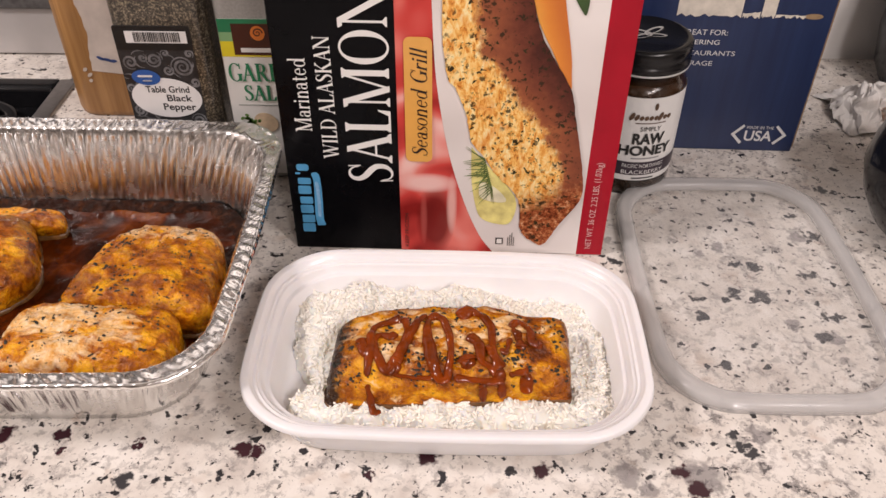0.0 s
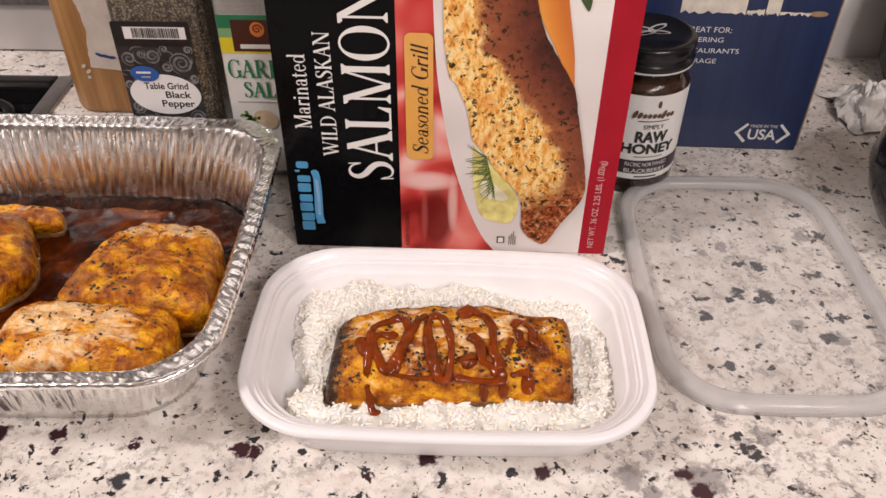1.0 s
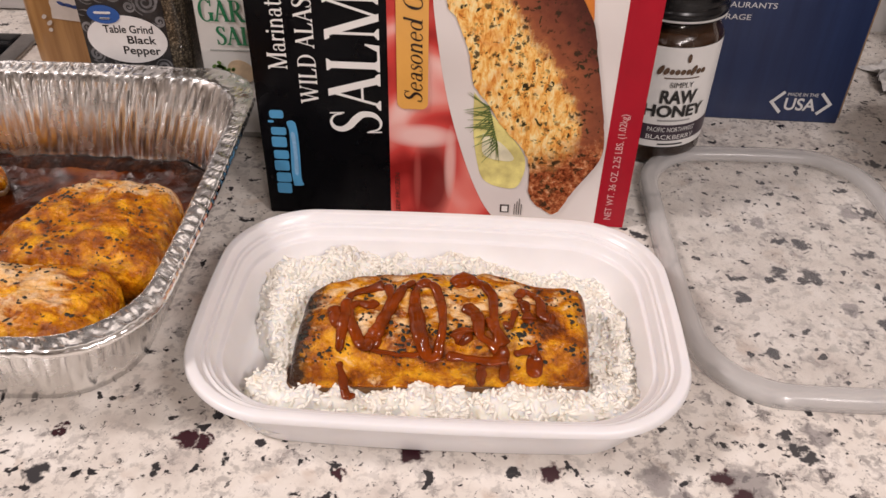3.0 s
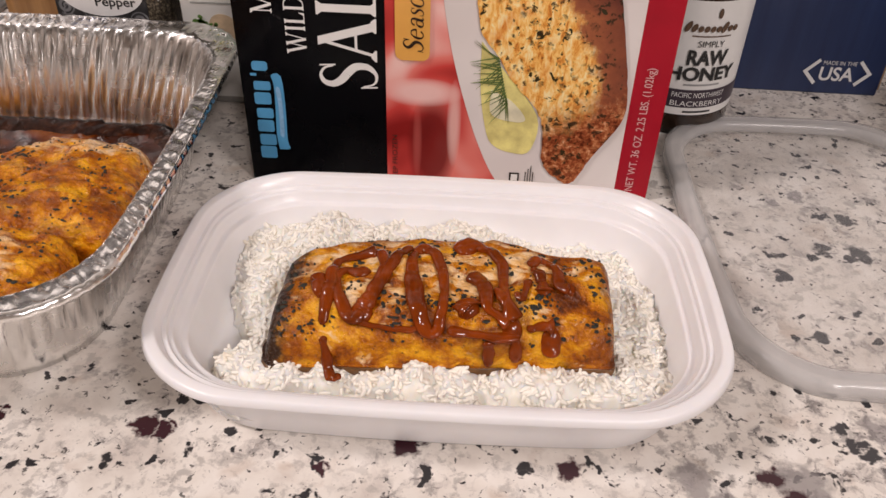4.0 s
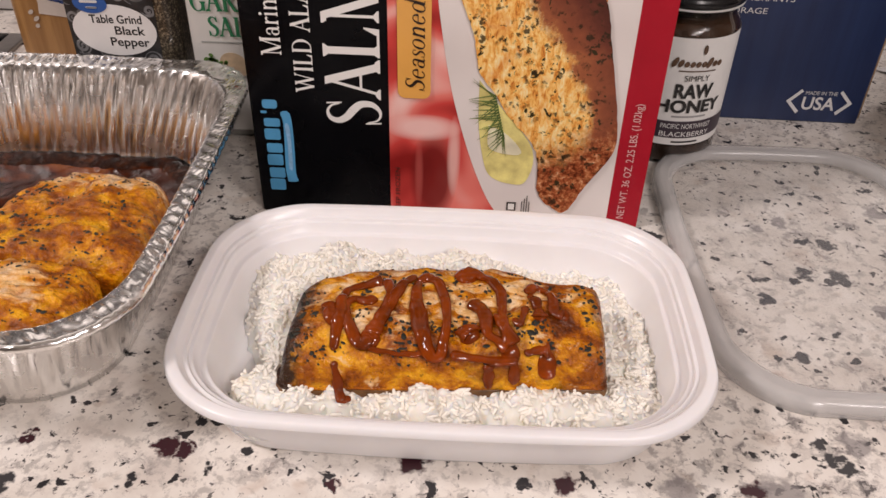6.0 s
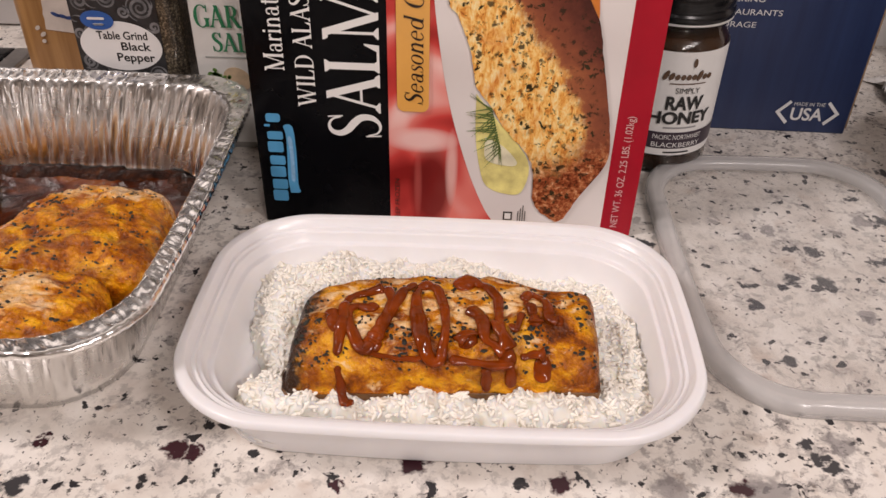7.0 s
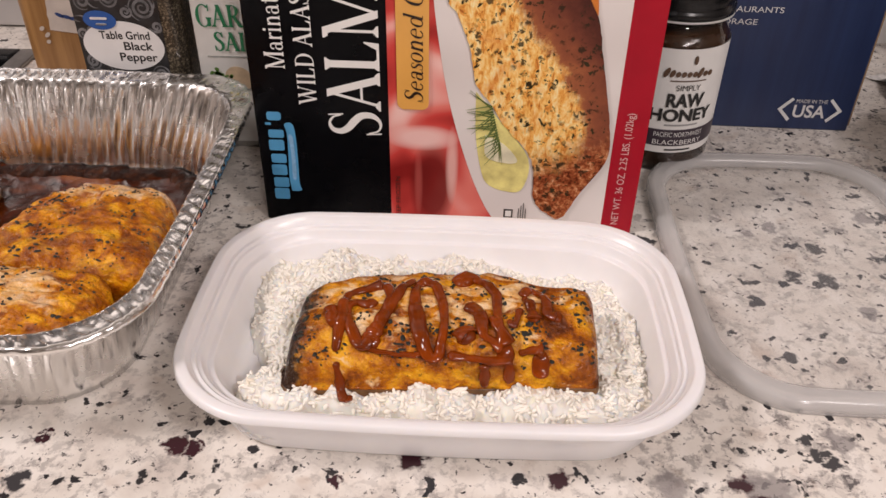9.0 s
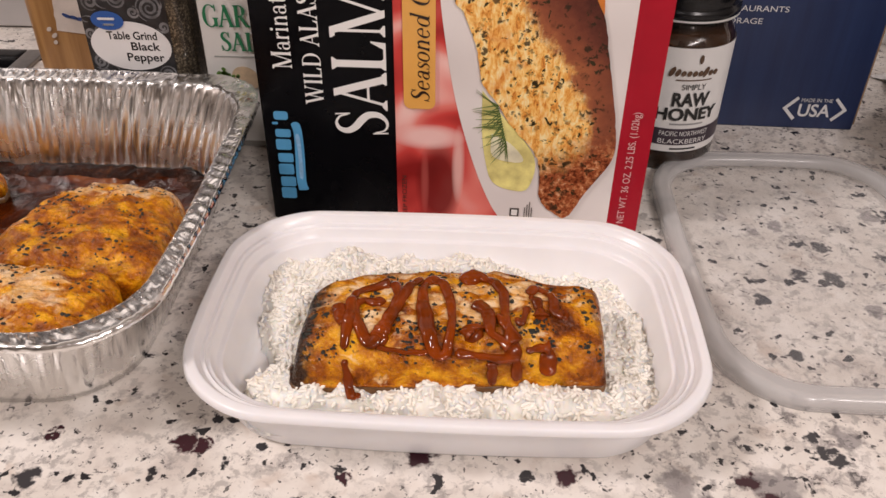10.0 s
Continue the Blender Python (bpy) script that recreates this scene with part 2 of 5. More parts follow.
M_GRANITE, M_FOIL, M_PLASTIC, M_RICE, M_JUICE = granite(), foil(), white_plastic(), rice_mat("cooked_rice", 1.0, 0.30), pan_juice()
M_GRAIN = rice_mat("rice_grain", 0.0, 0.05)
M_CRUST = burnt_crust()
M_SEARED = charred_salmon()
M_BAKED = cooked_salmon("baked_salmon", 0.575, 0.54, 3.0, 50.0, (0.010, 0.036), (0.05, 0.018), 0.12)
M_BAKED_PALE = cooked_salmon("pale_baked_salmon", 0.55, 0.62, 9.0, 40.0, (-0.014, 0.004), (0.040, 0.030), 0.14)
M_BAKED_DARK = cooked_salmon("glazed_salmon", 0.66, 0.55, 15.0, 45.0)
M_HERB = plain("dried_herb", (0.014, 0.015, 0.010), 0.7, 0.5, 400.0)
M_SAUCE = plain("chili_sauce", (0.195, 0.0320, 0.0018), 0.10, 0.4, 90.0, spec=0.34)
M_WALL = plain("wall_paint", (0.86, 0.84, 0.81), 0.55, 0.03, 12.0, relief=0.0004)
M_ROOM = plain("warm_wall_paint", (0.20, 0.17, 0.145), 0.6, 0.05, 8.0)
M_STEEL = plain("brushed_steel", (0.45, 0.44, 0.43), 0.32, 0.1, 200.0, metal=1.0)
M_BLACK_GLOSS = plain("black_enamel", (0.008, 0.008, 0.009), 0.12, 0.2, 80.0, spec=0.35)
M_DARK = plain("dark_plastic", (0.03, 0.03, 0.034), 0.35, 0.2, 80.0)


# ---- mesh helpers ----
def part(name, data, mat, parent=None, label="", smooth=True):
    """One mesh object, from (verts, faces) or a bmesh, under a thing or a part."""
    me = bpy.data.meshes.new(name)
    if isinstance(data, tuple):
        me.from_pydata([tuple(v) for v in data[0]], [], [tuple(f) for f in data[1]])
    else:
        data.to_mesh(me)
        data.free()
    me.polygons.foreach_set("use_smooth", [smooth] * len(me.polygons))
    me.materials.append(mat)
    me.update()
    ob = new(name, me)
    ob.parent = parent
    if label:
        ob["label"] = label
    return ob


def thing(name, at, label, category, turn=0.0, group="", kind=""):
    ob = new(name)
    ob.matrix_basis = pose(*at, 0, 0, turn)
    ob.empty_display_size = 0.02
    return tagged(ob, label, category, group, kind)


def rrect(hw, hd, r, edge=24, corner=12, bow=0.0):
    """A rounded rectangle: rows of (x, y, nx, ny, run along it)."""
    rows, run = [], 0.0
    sides = [((1, 0), hd, hw, 0), ((0, 1), hw, hd, 90), ((-1, 0), hd, hw, 180), ((0, -1), hw, hd, 270)]
    for (nx, ny), half, reach, turn in sides:
        tx, ty = -ny, nx
        for i in range(edge):
            f = i / edge * 2 - 1
            rows.append((nx * reach + tx * f * (half - r), ny * reach + ty * f * (half - r), nx, ny, run + (i / edge) * 2 * (half - r)))
        run += 2 * (half - r)
        cx, cy = nx * (reach - r) + tx * (half - r), ny * (reach - r) + ty * (half - r)
        for i in range(corner):
            a = radians(turn + 90 * i / corner)
            rows.append((cx + r * math.cos(a), cy + r * math.sin(a), math.cos(a), math.sin(a), run + r * radians(90 * i / corner)))
        run += r * math.pi / 2
    if bow:
        rows = [(x * (1 - bow / hw * (y / hd) ** 2), y * (1 - bow / hd * (x / hw) ** 2), nx, ny, q) for x, y, nx, ny, q in rows]
    return rows


def loft(rings, closed=False, cap_first=False, cap_last=False):
    """Joins rings of equal count; closed joins the last to the first."""
    n = len(rings[0])
    verts = [p for ring in rings for p in ring]
    faces = []
    for k in range(len(rings) if closed else len(rings) - 1):
        a, b = k * n, ((k + 1) % len(rings)) * n
        faces += [(a + i, a + (i + 1) % n, b + (i + 1) % n, b + i) for i in range(n)]
    if cap_first:
        faces.append(tuple(reversed(range(n))))
    if cap_last:
        faces.append(tuple(range((len(rings) - 1) * n, len(rings) * n)))
    return verts, faces


def rr_loft(hw, hd, r, profile, edge=24, corner=12, bow=0.0, **ends):
    """profile rows: (how far inside the outline, height)."""
    rings = []
    for off, z in profile:
        rows = rrect(hw - off, hd - off, max(0.0008, r - off * 0.7), edge, corner, bow)
        rings.append([(x, y, z) for x, y, *_ in rows])
    return loft(rings, **ends)


def lathe(profile, seg=48, cx=0.0, cy=0.0, cap_first=True, cap_last=True, rib=0.0, ribs=0):
    rings = []
    for r, z in profile:
        ring = []
        for i in range(seg):
            a = 2 * math.pi * i / seg
            q = r + (rib * (0.5 + 0.5 * math.cos(a * ribs)) if ribs and z < 1e8 else 0.0)
            ring.append((cx + q * math.cos(a), cy + q * math.sin(a), z))
        rings.append(ring)
    return loft(rings, cap_first=cap_first, cap_last=cap_last)


def block(x0, x1, y0, y1, z0, z1, bevel=0.001):
    bm = bmesh.new()
    bmesh.ops.create_cube(bm, size=1.0)
    for v in bm.verts:
        v.co = ((x0 + x1) / 2 + v.co.x * (x1 - x0), (y0 + y1) / 2 + v.co.y * (y1 - y0), (z0 + z1) / 2 + v.co.z * (z1 - z0))
    if bevel:
        bmesh.ops.bevel(bm, geom=bm.edges[:], offset=bevel, segments=2, affect="EDGES", profile=0.7)
    return bm


def smooth_line(points, steps=6):
    """Catmull-Rom through the points."""
    p = [Vector(q) for q in points]
    p = [p[0] * 2 - p[1]] + p + [p[-1] * 2 - p[-2]]
    out = []
    for i in range(1, len(p) - 2):
        for s in range(steps):
            t = s / steps
            out.append(0.5 * (2 * p[i] + (p[i + 1] - p[i - 1]) * t + (2 * p[i - 1] - 5 * p[i] + 4 * p[i + 1] - p[i + 2]) * t * t + (3 * p[i] - p[i - 1] - 3 * p[i + 1] + p[i + 2]) * t ** 3))
    return out + [p[-2]]


def sheet(outline, y, thick=0.0003):
    """A thin print on an upright front: outline in (x, z), facing -y at y."""
    n = len(outline)
    verts = [(x, y, z) for x, z in outline] + [(x, y - thick, z) for x, z in outline]
    area = sum(outline[i][0] * outline[(i + 1) % n][1] - outline[(i + 1) % n][0] * outline[i][1] for i in range(n))
    front = list(range(n, 2 * n))
    faces = [tuple(front if area > 0 else reversed(front))]
    for i in range(n):
        q = (i, (i + 1) % n, n + (i + 1) % n, n + i)
        faces.append(q if area > 0 else tuple(reversed(q)))
    return verts, faces


def rect(x0, x1, z0, z1, r=0.0, seg=5):
    if not r:
        return [(x0, z0), (x1, z0), (x1, z1), (x0, z1)]
    out = []
    for cx, cz, a0 in ((x1 - r, z0 + r, -90), (x1 - r, z1 - r, 0), (x0 + r, z1 - r, 90), (x0 + r, z0 + r, 180)):
        out += [(cx + r * math.cos(radians(a0 + 90 * i / seg)), cz + r * math.sin(radians(a0 + 90 * i / seg))) for i in range(seg + 1)]
    return out


def oval(cx, cz, rx, rz, seg=32, tilt=0.0):
    t = radians(tilt)
    return [(cx + rx * math.cos(a) * math.cos(t) - rz * math.sin(a) * math.sin(t), cz + rx * math.cos(a) * math.sin(t) + rz * math.sin(a) * math.cos(t)) for a in (2 * math.pi * i / seg for i in range(seg))]


def words(text, x0, x1, z0, z1, y, up=False, shear=0.0, thin=0.0, thick=0.00025):
    """Lettering fitted into a box on an upright front; up: it reads from below to above."""
    cu = bpy.data.curves.new("lettering", "FONT")
    cu.body, cu.shear, cu.offset, cu.resolution_u = text, shear, thin, 5
    ob = bpy.data.objects.new("lettering", cu)
    scene.collection.objects.link(ob)
    bpy.context.view_layer.update()
    me = ob.evaluated_get(bpy.context.evaluated_depsgraph_get()).to_mesh()
    v = np.array([q.co[:2] for q in me.vertices])
    faces = [tuple(p.vertices) for p in me.polygons]
    ob.to_mesh_clear()
    bpy.data.objects.remove(ob)
    bpy.data.curves.remove(cu)
    lo, hi = v.min(0), v.max(0)
    v = (v - lo) / (hi - lo)
    if up:
        v = np.stack([1 - v[:, 1], v[:, 0]], 1)
    return [(x0 + a * (x1 - x0), y - thick, z0 + b * (z1 - z0)) for a, b in v], faces


def tube(line, radius, seg=8):
    """A rounded strand along a line; radius: a function of 0..1."""
    n = len(line)
    rings = []
    for i, p in enumerate(line):
        d = (line[min(i + 1, n - 1)] - line[max(i - 1, 0)]).normalized()
        side = d.cross(Vector((0, 0, 1))).normalized()
        up = side.cross(d)
        r = radius(i / (n - 1))
        rings.append([tuple(p + side * (r * math.cos(a)) + up * (r * 0.55 * math.sin(a))) for a in (2 * math.pi * k / seg for k in range(seg))])
    return loft(rings, cap_first=True, cap_last=True)


THICK, THIN = 0.145, 0.055


def stroke(x0, y0, x1, y1, w):
    return [[(x0 - w / 2, y0), (x0 + w / 2, y0), (x1 + w / 2, y1), (x1 - w / 2, y1)]]


def foot(x, y, half=0.125, w=0.14, up=1):
    return [[(x - half, y), (x + half, y), (x + half, y + 0.028 * up), (x + w / 2, y + 0.095 * up), (x - w / 2, y + 0.095 * up), (x - half, y + 0.028 * up)]]


def stem(x, low=0.0, high=1.0, w=THICK, half=0.125):
    return stroke(x, low, x, high, w) + foot(x, low, half, w) + foot(x, high, half, w, -1)


def ribbon(points, widths):
    p = smooth_line([(x, y, 0) for x, y in points], 6)
    out = []
    for i in range(len(p)):
        d = (p[min(i + 1, len(p) - 1)] - p[max(i - 1, 0)]).normalized()
        f = i / (len(p) - 1) * (len(widths) - 1)
        k = min(int(f), len(widths) - 2)
        w = (widths[k] + (widths[k + 1] - widths[k]) * (f - k)) / 2
        out.append(((p[i].x - d.y * w, p[i].y + d.x * w), (p[i].x + d.y * w, p[i].y - d.x * w)))
    return [[a[0], a[1], b[1], b[0]] for a, b in zip(out, out[1:])]


def bowl(cx, cy, rx, ry, a0=0, a1=360, thick=THICK, thin=0.045):
    out, n = [], max(8, int((a1 - a0) / 10))
    for k in range(n + 1):
        a = radians(a0 + (a1 - a0) * k / n)
        w = thin + (thick - thin) * abs(math.cos(a)) ** 1.6
        out.append(((cx + rx * math.cos(a), cy + ry * math.sin(a)), (cx + (rx - w) * math.cos(a), cy + (ry - thin - (w - thin) * 0.25) * math.sin(a))))
    return [[a[0], a[1], b[1], b[0]] for a, b in zip(out, out[1:])]


def glyph(c):
    """The strokes of one roman letter of cap height 1, and its width."""
    low = 0.62
    if c == "A":
        return stroke(0.10, 0, 0.385, 1, 0.06) + stroke(0.67, 0, 0.36, 1, 0.16) + [[(0.19, 0.33), (0.56, 0.33), (0.56, 0.375), (0.19, 0.375)]] + foot(0.10, 0, 0.11, 0.06) + foot(0.67, 0, 0.135, 0.16), 0.78
    if c == "L":
        return stem(0.17) + [[(0.2, 0), (0.60, 0), (0.60, 0.045), (0.2, 0.045)], [(0.47, 0.04), (0.60, 0.0), (0.63, 0.27), (0.60, 0.27)]], 0.66
    if c == "M":
        return stroke(0.15, 0, 0.15, 1, 0.055) + foot(0.15, 0, 0.11, 0.055) + stem(0.87) + stroke(0.14, 1, 0.49, 0, 0.15) + stroke(0.83, 1, 0.50, 0, 0.055) + foot(0.10, 1, 0.09, 0.1, -1), 1.03
    if c == "N":
        return stroke(0.14, 0, 0.14, 1, 0.055) + foot(0.14, 0, 0.11, 0.055) + stroke(0.75, 0, 0.75, 1, 0.055) + foot(0.75, 1, 0.11, 0.055, -1) + stroke(0.13, 1, 0.73, 0, 0.16) + foot(0.09, 1, 0.09, 0.1, -1), 0.89
    if c in "Oo":
        return (bowl(0.43, 0.5, 0.40, 0.52), 0.86) if c == "O" else (bowl(0.27, 0.31, 0.25, 0.325, thick=0.11), 0.54)
    if c in "Ss":
        k = 1.0 if c == "S" else low
        pts = [(0.47, 0.76), (0.42, 0.91), (0.29, 0.985), (0.15, 0.93), (0.105, 0.78), (0.19, 0.63), (0.34, 0.51), (0.46, 0.37), (0.465, 0.18), (0.36, 0.045), (0.23, 0.015), (0.12, 0.08), (0.065, 0.25)]
        wide = [0.03, 0.04, 0.05, 0.09, 0.125, 0.145, 0.155, 0.145, 0.12, 0.07, 0.045, 0.035, 0.03]
        shapes = ribbon(pts, wide) + stroke(0.49, 0.72, 0.47, 1.0, 0.03) + stroke(0.045, 0.29, 0.065, 0.0, 0.03)
        return [[(x * k, y * k) for x, y in q] for q in shapes], 0.56 * k
    if c == "W":
        return stroke(0.12, 1, 0.38, 0, 0.14) + stroke(0.38, 0, 0.60, 1, 0.05) + stroke(0.54, 1, 0.80, 0, 0.14) + stroke(0.80, 0, 1.04, 1, 0.05) + foot(0.12, 1, 0.13, 0.14, -1) + foot(0.55, 1, 0.11, 0.14, -1) + foot(1.04, 1, 0.10, 0.05, -1), 1.16
    if c == "I":
        return stem(0.17), 0.34
    if c == "D":
        return stem(0.17) + bowl(0.32, 0.5, 0.46, 0.5, -90, 90) + [[(0.17, 0), (0.33, 0), (0.33, 0.045), (0.17, 0.045)], [(0.17, 0.955), (0.33, 0.955), (0.33, 1), (0.17, 1)]], 0.83
    if c == "K":
        return stem(0.17) + stroke(0.22, 0.42, 0.64, 1, 0.06) + stroke(0.34, 0.56, 0.68, 0, 0.16) + foot(0.69, 0, 0.12, 0.16) + foot(0.64, 1, 0.11, 0.06, -1), 0.82
    if c == "R":
        return stem(0.17) + bowl(0.32, 0.74, 0.29, 0.26, -90, 90) + stroke(0.36, 0.50, 0.68, 0, 0.16) + foot(0.70, 0, 0.11, 0.16) + [[(0.17, 0.48), (0.34, 0.48), (0.34, 0.525), (0.17, 0.525)], [(0.17, 0.955), (0.34, 0.955), (0.34, 1), (0.17, 1)]], 0.80
    if c in "CG":
        out = bowl(0.42, 0.5, 0.38, 0.52, 48, 312) + stroke(0.70, 0.70, 0.70, 1.0, 0.035)
        return out + (stroke(0.68, 0.02, 0.68, 0.40, THICK) + foot(0.68, 0.42, 0.13, THICK, -1) if c == "G" else []), 0.80
    if c == "T":
        return stroke(0.36, 0, 0.36, 1, THICK) + foot(0.36, 0) + [[(0.03, 0.95), (0.69, 0.95), (0.69, 1), (0.03, 1)], [(0.02, 0.74), (0.05, 0.74), (0.10, 0.96), (0.03, 1)], [(0.67, 0.74), (0.70, 0.74), (0.69, 1), (0.62, 0.96)]], 0.72
    if c == "i":
        return stroke(0.13, 0, 0.13, low, 0.11) + foot(0.13, 0, 0.11, 0.11) + [[(0.02, low - 0.04), (0.13, low - 0.07), (0.13, low)]] + [oval(0.13, 0.83, 0.075, 0.075, 12)], 0.28
    if c == "l":
        return stroke(0.13, 0, 0.13, 1.04, 0.11) + foot(0.13, 0, 0.11, 0.11), 0.28
    if c == "n":
        return stroke(0.14, 0, 0.14, low, 0.11) + foot(0.14, 0, 0.10, 0.11) + stroke(0.47, 0, 0.47, 0.44, 0.11) + foot(0.47, 0, 0.10, 0.11) + ribbon([(0.17, 0.46), (0.27, 0.57), (0.39, 0.58), (0.47, 0.43)], [0.05, 0.06, 0.09, 0.11]), 0.61
    if c == "r":
        return stroke(0.14, 0, 0.14, low, 0.11) + foot(0.14, 0, 0.11, 0.11) + ribbon([(0.17, 0.42), (0.25, 0.55), (0.36, 0.57), (0.41, 0.51)], [0.05, 0.07, 0.10, 0.10]), 0.43
    if c == "t":
        return stroke(0.17, 0.08, 0.17, 0.80, 0.11) + [[(0.03, 0.57), (0.34, 0.57), (0.34, 0.62), (0.03, 0.62)]] + ribbon([(0.165, 0.12), (0.20, 0.02), (0.28, 0.01), (0.36, 0.08)], [0.11, 0.09, 0.05, 0.03]), 0.38
    if c == "e":
        return bowl(0.28, 0.31, 0.24, 0.325, 8, 325, 0.11) + [[(0.08, 0.33), (0.50, 0.33), (0.50, 0.37), (0.08, 0.37)]], 0.55
    if c == "d":
        return bowl(0.27, 0.31, 0.24, 0.325, thick=0.11) + stroke(0.49, 0, 0.49, 1.02, 0.11) + [[(0.49, 0), (0.63, 0.0), (0.63, 0.03), (0.49, 0.06)], [(0.37, 0.98), (0.49, 0.94), (0.49, 1.02)]], 0.65
    if c == "a":
        return stroke(0.40, 0.06, 0.40, 0.45, 0.11) + ribbon([(0.10, 0.44), (0.14, 0.56), (0.26, 0.60), (0.37, 0.55), (0.40, 0.42)], [0.09, 0.06, 0.05, 0.08, 0.11]) + bowl(0.24, 0.18, 0.20, 0.19, thick=0.11) + ribbon([(0.40, 0.10), (0.46, 0.01), (0.54, 0.07)], [0.10, 0.06, 0.03]), 0.55
    return [], 0.30


def roman(text, x0, x1, z0, z1, y, up=False, shear=0.0):
    """Roman lettering with thick and thin strokes and serifs, fitted into a box on an upright front."""
    verts, faces, x, level = [], [], 0.0, 0
    for c in text:
        shapes, wide = glyph(c)
        for q in shapes:
            if sum(q[i][0] * q[(i + 1) % len(q)][1] - q[(i + 1) % len(q)][0] * q[i][1] for i in range(len(q))) < 0:
                q = q[::-1]
            level += 1
            faces.append(tuple(range(len(verts), len(verts) + len(q))))
            verts += [(x + a + b * shear, b, y - 0.00025 - 0.000004 * (level % 12)) for a, b in q]
        x += wide + 0.02
    v = np.array(verts)
    lo, hi = v[:, :2].min(0), v[:, :2].max(0)
    f = (v[:, :2] - lo) / (hi - lo)
    if up:
        f = np.stack([1 - f[:, 1], f[:, 0]], 1)
    return [(x0 + a * (x1 - x0), d, z0 + b * (z1 - z0)) for (a, b), d in zip(f, v[:, 2])], faces


def joined(meshes):
    verts, faces = [], []
    for v, f in meshes:
        k = len(verts)
        verts += list(v)
        faces += [tuple(i + k for i in q) for q in f]
    return verts, faces


def flecks(count, place, size, seed):
    """Small dry flakes lying on a surface; place(rng) gives a point."""
    rng = random.Random(seed)
    out = []
    for _ in range(count):
        p, a = place(rng), rng.uniform(0, math.pi)
        if p is None:
            continue
        k = rng.choice((0.45, 0.6, 0.8, 1.0, 1.5))
        l, w, h = size * k * rng.uniform(0.7, 1.4), size * k * rng.uniform(0.4, 0.8), size * 0.2
        ca, sa = math.cos(a), math.sin(a)
        ring = [(l * k * ca - w * q * sa, l * k * sa + w * q * ca) for k, q in ((1, 0), (0.5, 0.8), (-0.6, 0.9), (-1, -0.1), (-0.4, -0.9), (0.6, -0.7))]
        verts = [(p[0] + x, p[1] + y, p[2] - h) for x, y in ring] + [(p[0] + 0.8 * x, p[1] + 0.8 * y, p[2] + h) for x, y in ring]
        faces = [(i, (i + 1) % 6, 6 + (i + 1) % 6, 6 + i) for i in range(6)] + [(6, 7, 8, 9, 10, 11)]
        out.append((verts, faces))
    return joined(out)


# ---- structure: countertop, walls, ceiling, floor ----
def structure(name, data, mat, label, category, smooth=False):
    return tagged(part(name, data, mat, None, "", smooth), label, category, kind="structure")


HOB = (-0.92, -0.352, 0.16, 0.713)
WALL_Y = 0.776
top = [block(HOB[1], 1.6, -0.35, WALL_Y, -0.03, 0.0, 0.0), block(-1.6, HOB[0], -0.35, WALL_Y, -0.03, 0.0, 0.0),
       block(HOB[0], HOB[1], -0.35, HOB[2], -0.03, 0.0, 0.0), block(HOB[0], HOB[1], HOB[3], WALL_Y, -0.03, 0.0, 0.0)]


def unpack(bm):
    bm.verts.index_update()
    data = [tuple(v.co) for v in bm.verts], [tuple(v.index for v in f.verts) for f in bm.faces]
    bm.free()
    return data


structure("countertop", joined([unpack(b) for b in top]), M_GRANITE, "polished white granite countertop with grey and burgundy specks", "countertop")
structure("wall_north", block(-1.6, 1.6, WALL_Y, WALL_Y + 0.1, -0.9, 0.42, 0), M_WALL, "white painted wall behind the countertop", "wall")
structure("wall_north_upper", block(-1.6, 1.6, WALL_Y, WALL_Y + 0.1, 0.42, CEILING, 0), M_WALL, "white painted upper wall above the countertop", "wall")
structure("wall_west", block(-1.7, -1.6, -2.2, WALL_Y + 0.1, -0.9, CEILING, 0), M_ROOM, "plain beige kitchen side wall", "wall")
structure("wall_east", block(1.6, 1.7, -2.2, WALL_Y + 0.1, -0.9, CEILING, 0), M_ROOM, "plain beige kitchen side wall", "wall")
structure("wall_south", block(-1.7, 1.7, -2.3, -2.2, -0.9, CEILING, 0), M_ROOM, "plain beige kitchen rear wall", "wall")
structure("ceiling", block(-1.7, 1.7, -2.3, WALL_Y + 0.1, CEILING, CEILING + 0.1, 0), plain("ceiling_paint", (0.5, 0.48, 0.45), 0.7, 0.03, 9.0), "pale plain kitchen ceiling", "ceiling")
structure("floor", block(-1.7, 1.7, -2.3, WALL_Y + 0.1, -1.0, -0.9, 0), plain("floor_tile", (0.35, 0.31, 0.27), 0.4), "plain brown kitchen floor", "floor")
structure("cabinet_front", block(-1.6, 1.6, -0.30, -0.28, -0.9, -0.03, 0), M_WALL, "plain white cabinet front under the countertop", "cabinet")

structure("splash_ledge", block(-1.5, -0.300, WALL_Y - 0.016, WALL_Y - 0.001, 0.051, 0.46, 0.002), plain("dark_stone", (0.12, 0.116, 0.115), 0.4, 0.45, 120.0), "dark grey mottled splash band above the grey panel", "panel")
# added panel: its grey stands in for the shade on the white wall
structure("wall_shade_panel", block(-1.5, -0.300, WALL_Y - 0.012, WALL_Y - 0.001, 0.002, 0.050, 0.002), plain("wall_shade_grey", (0.46, 0.44, 0.43), 0.38, 0.10, 14.0), "added satin grey panel behind the cooktop, coloured like the shaded wall", "panel")

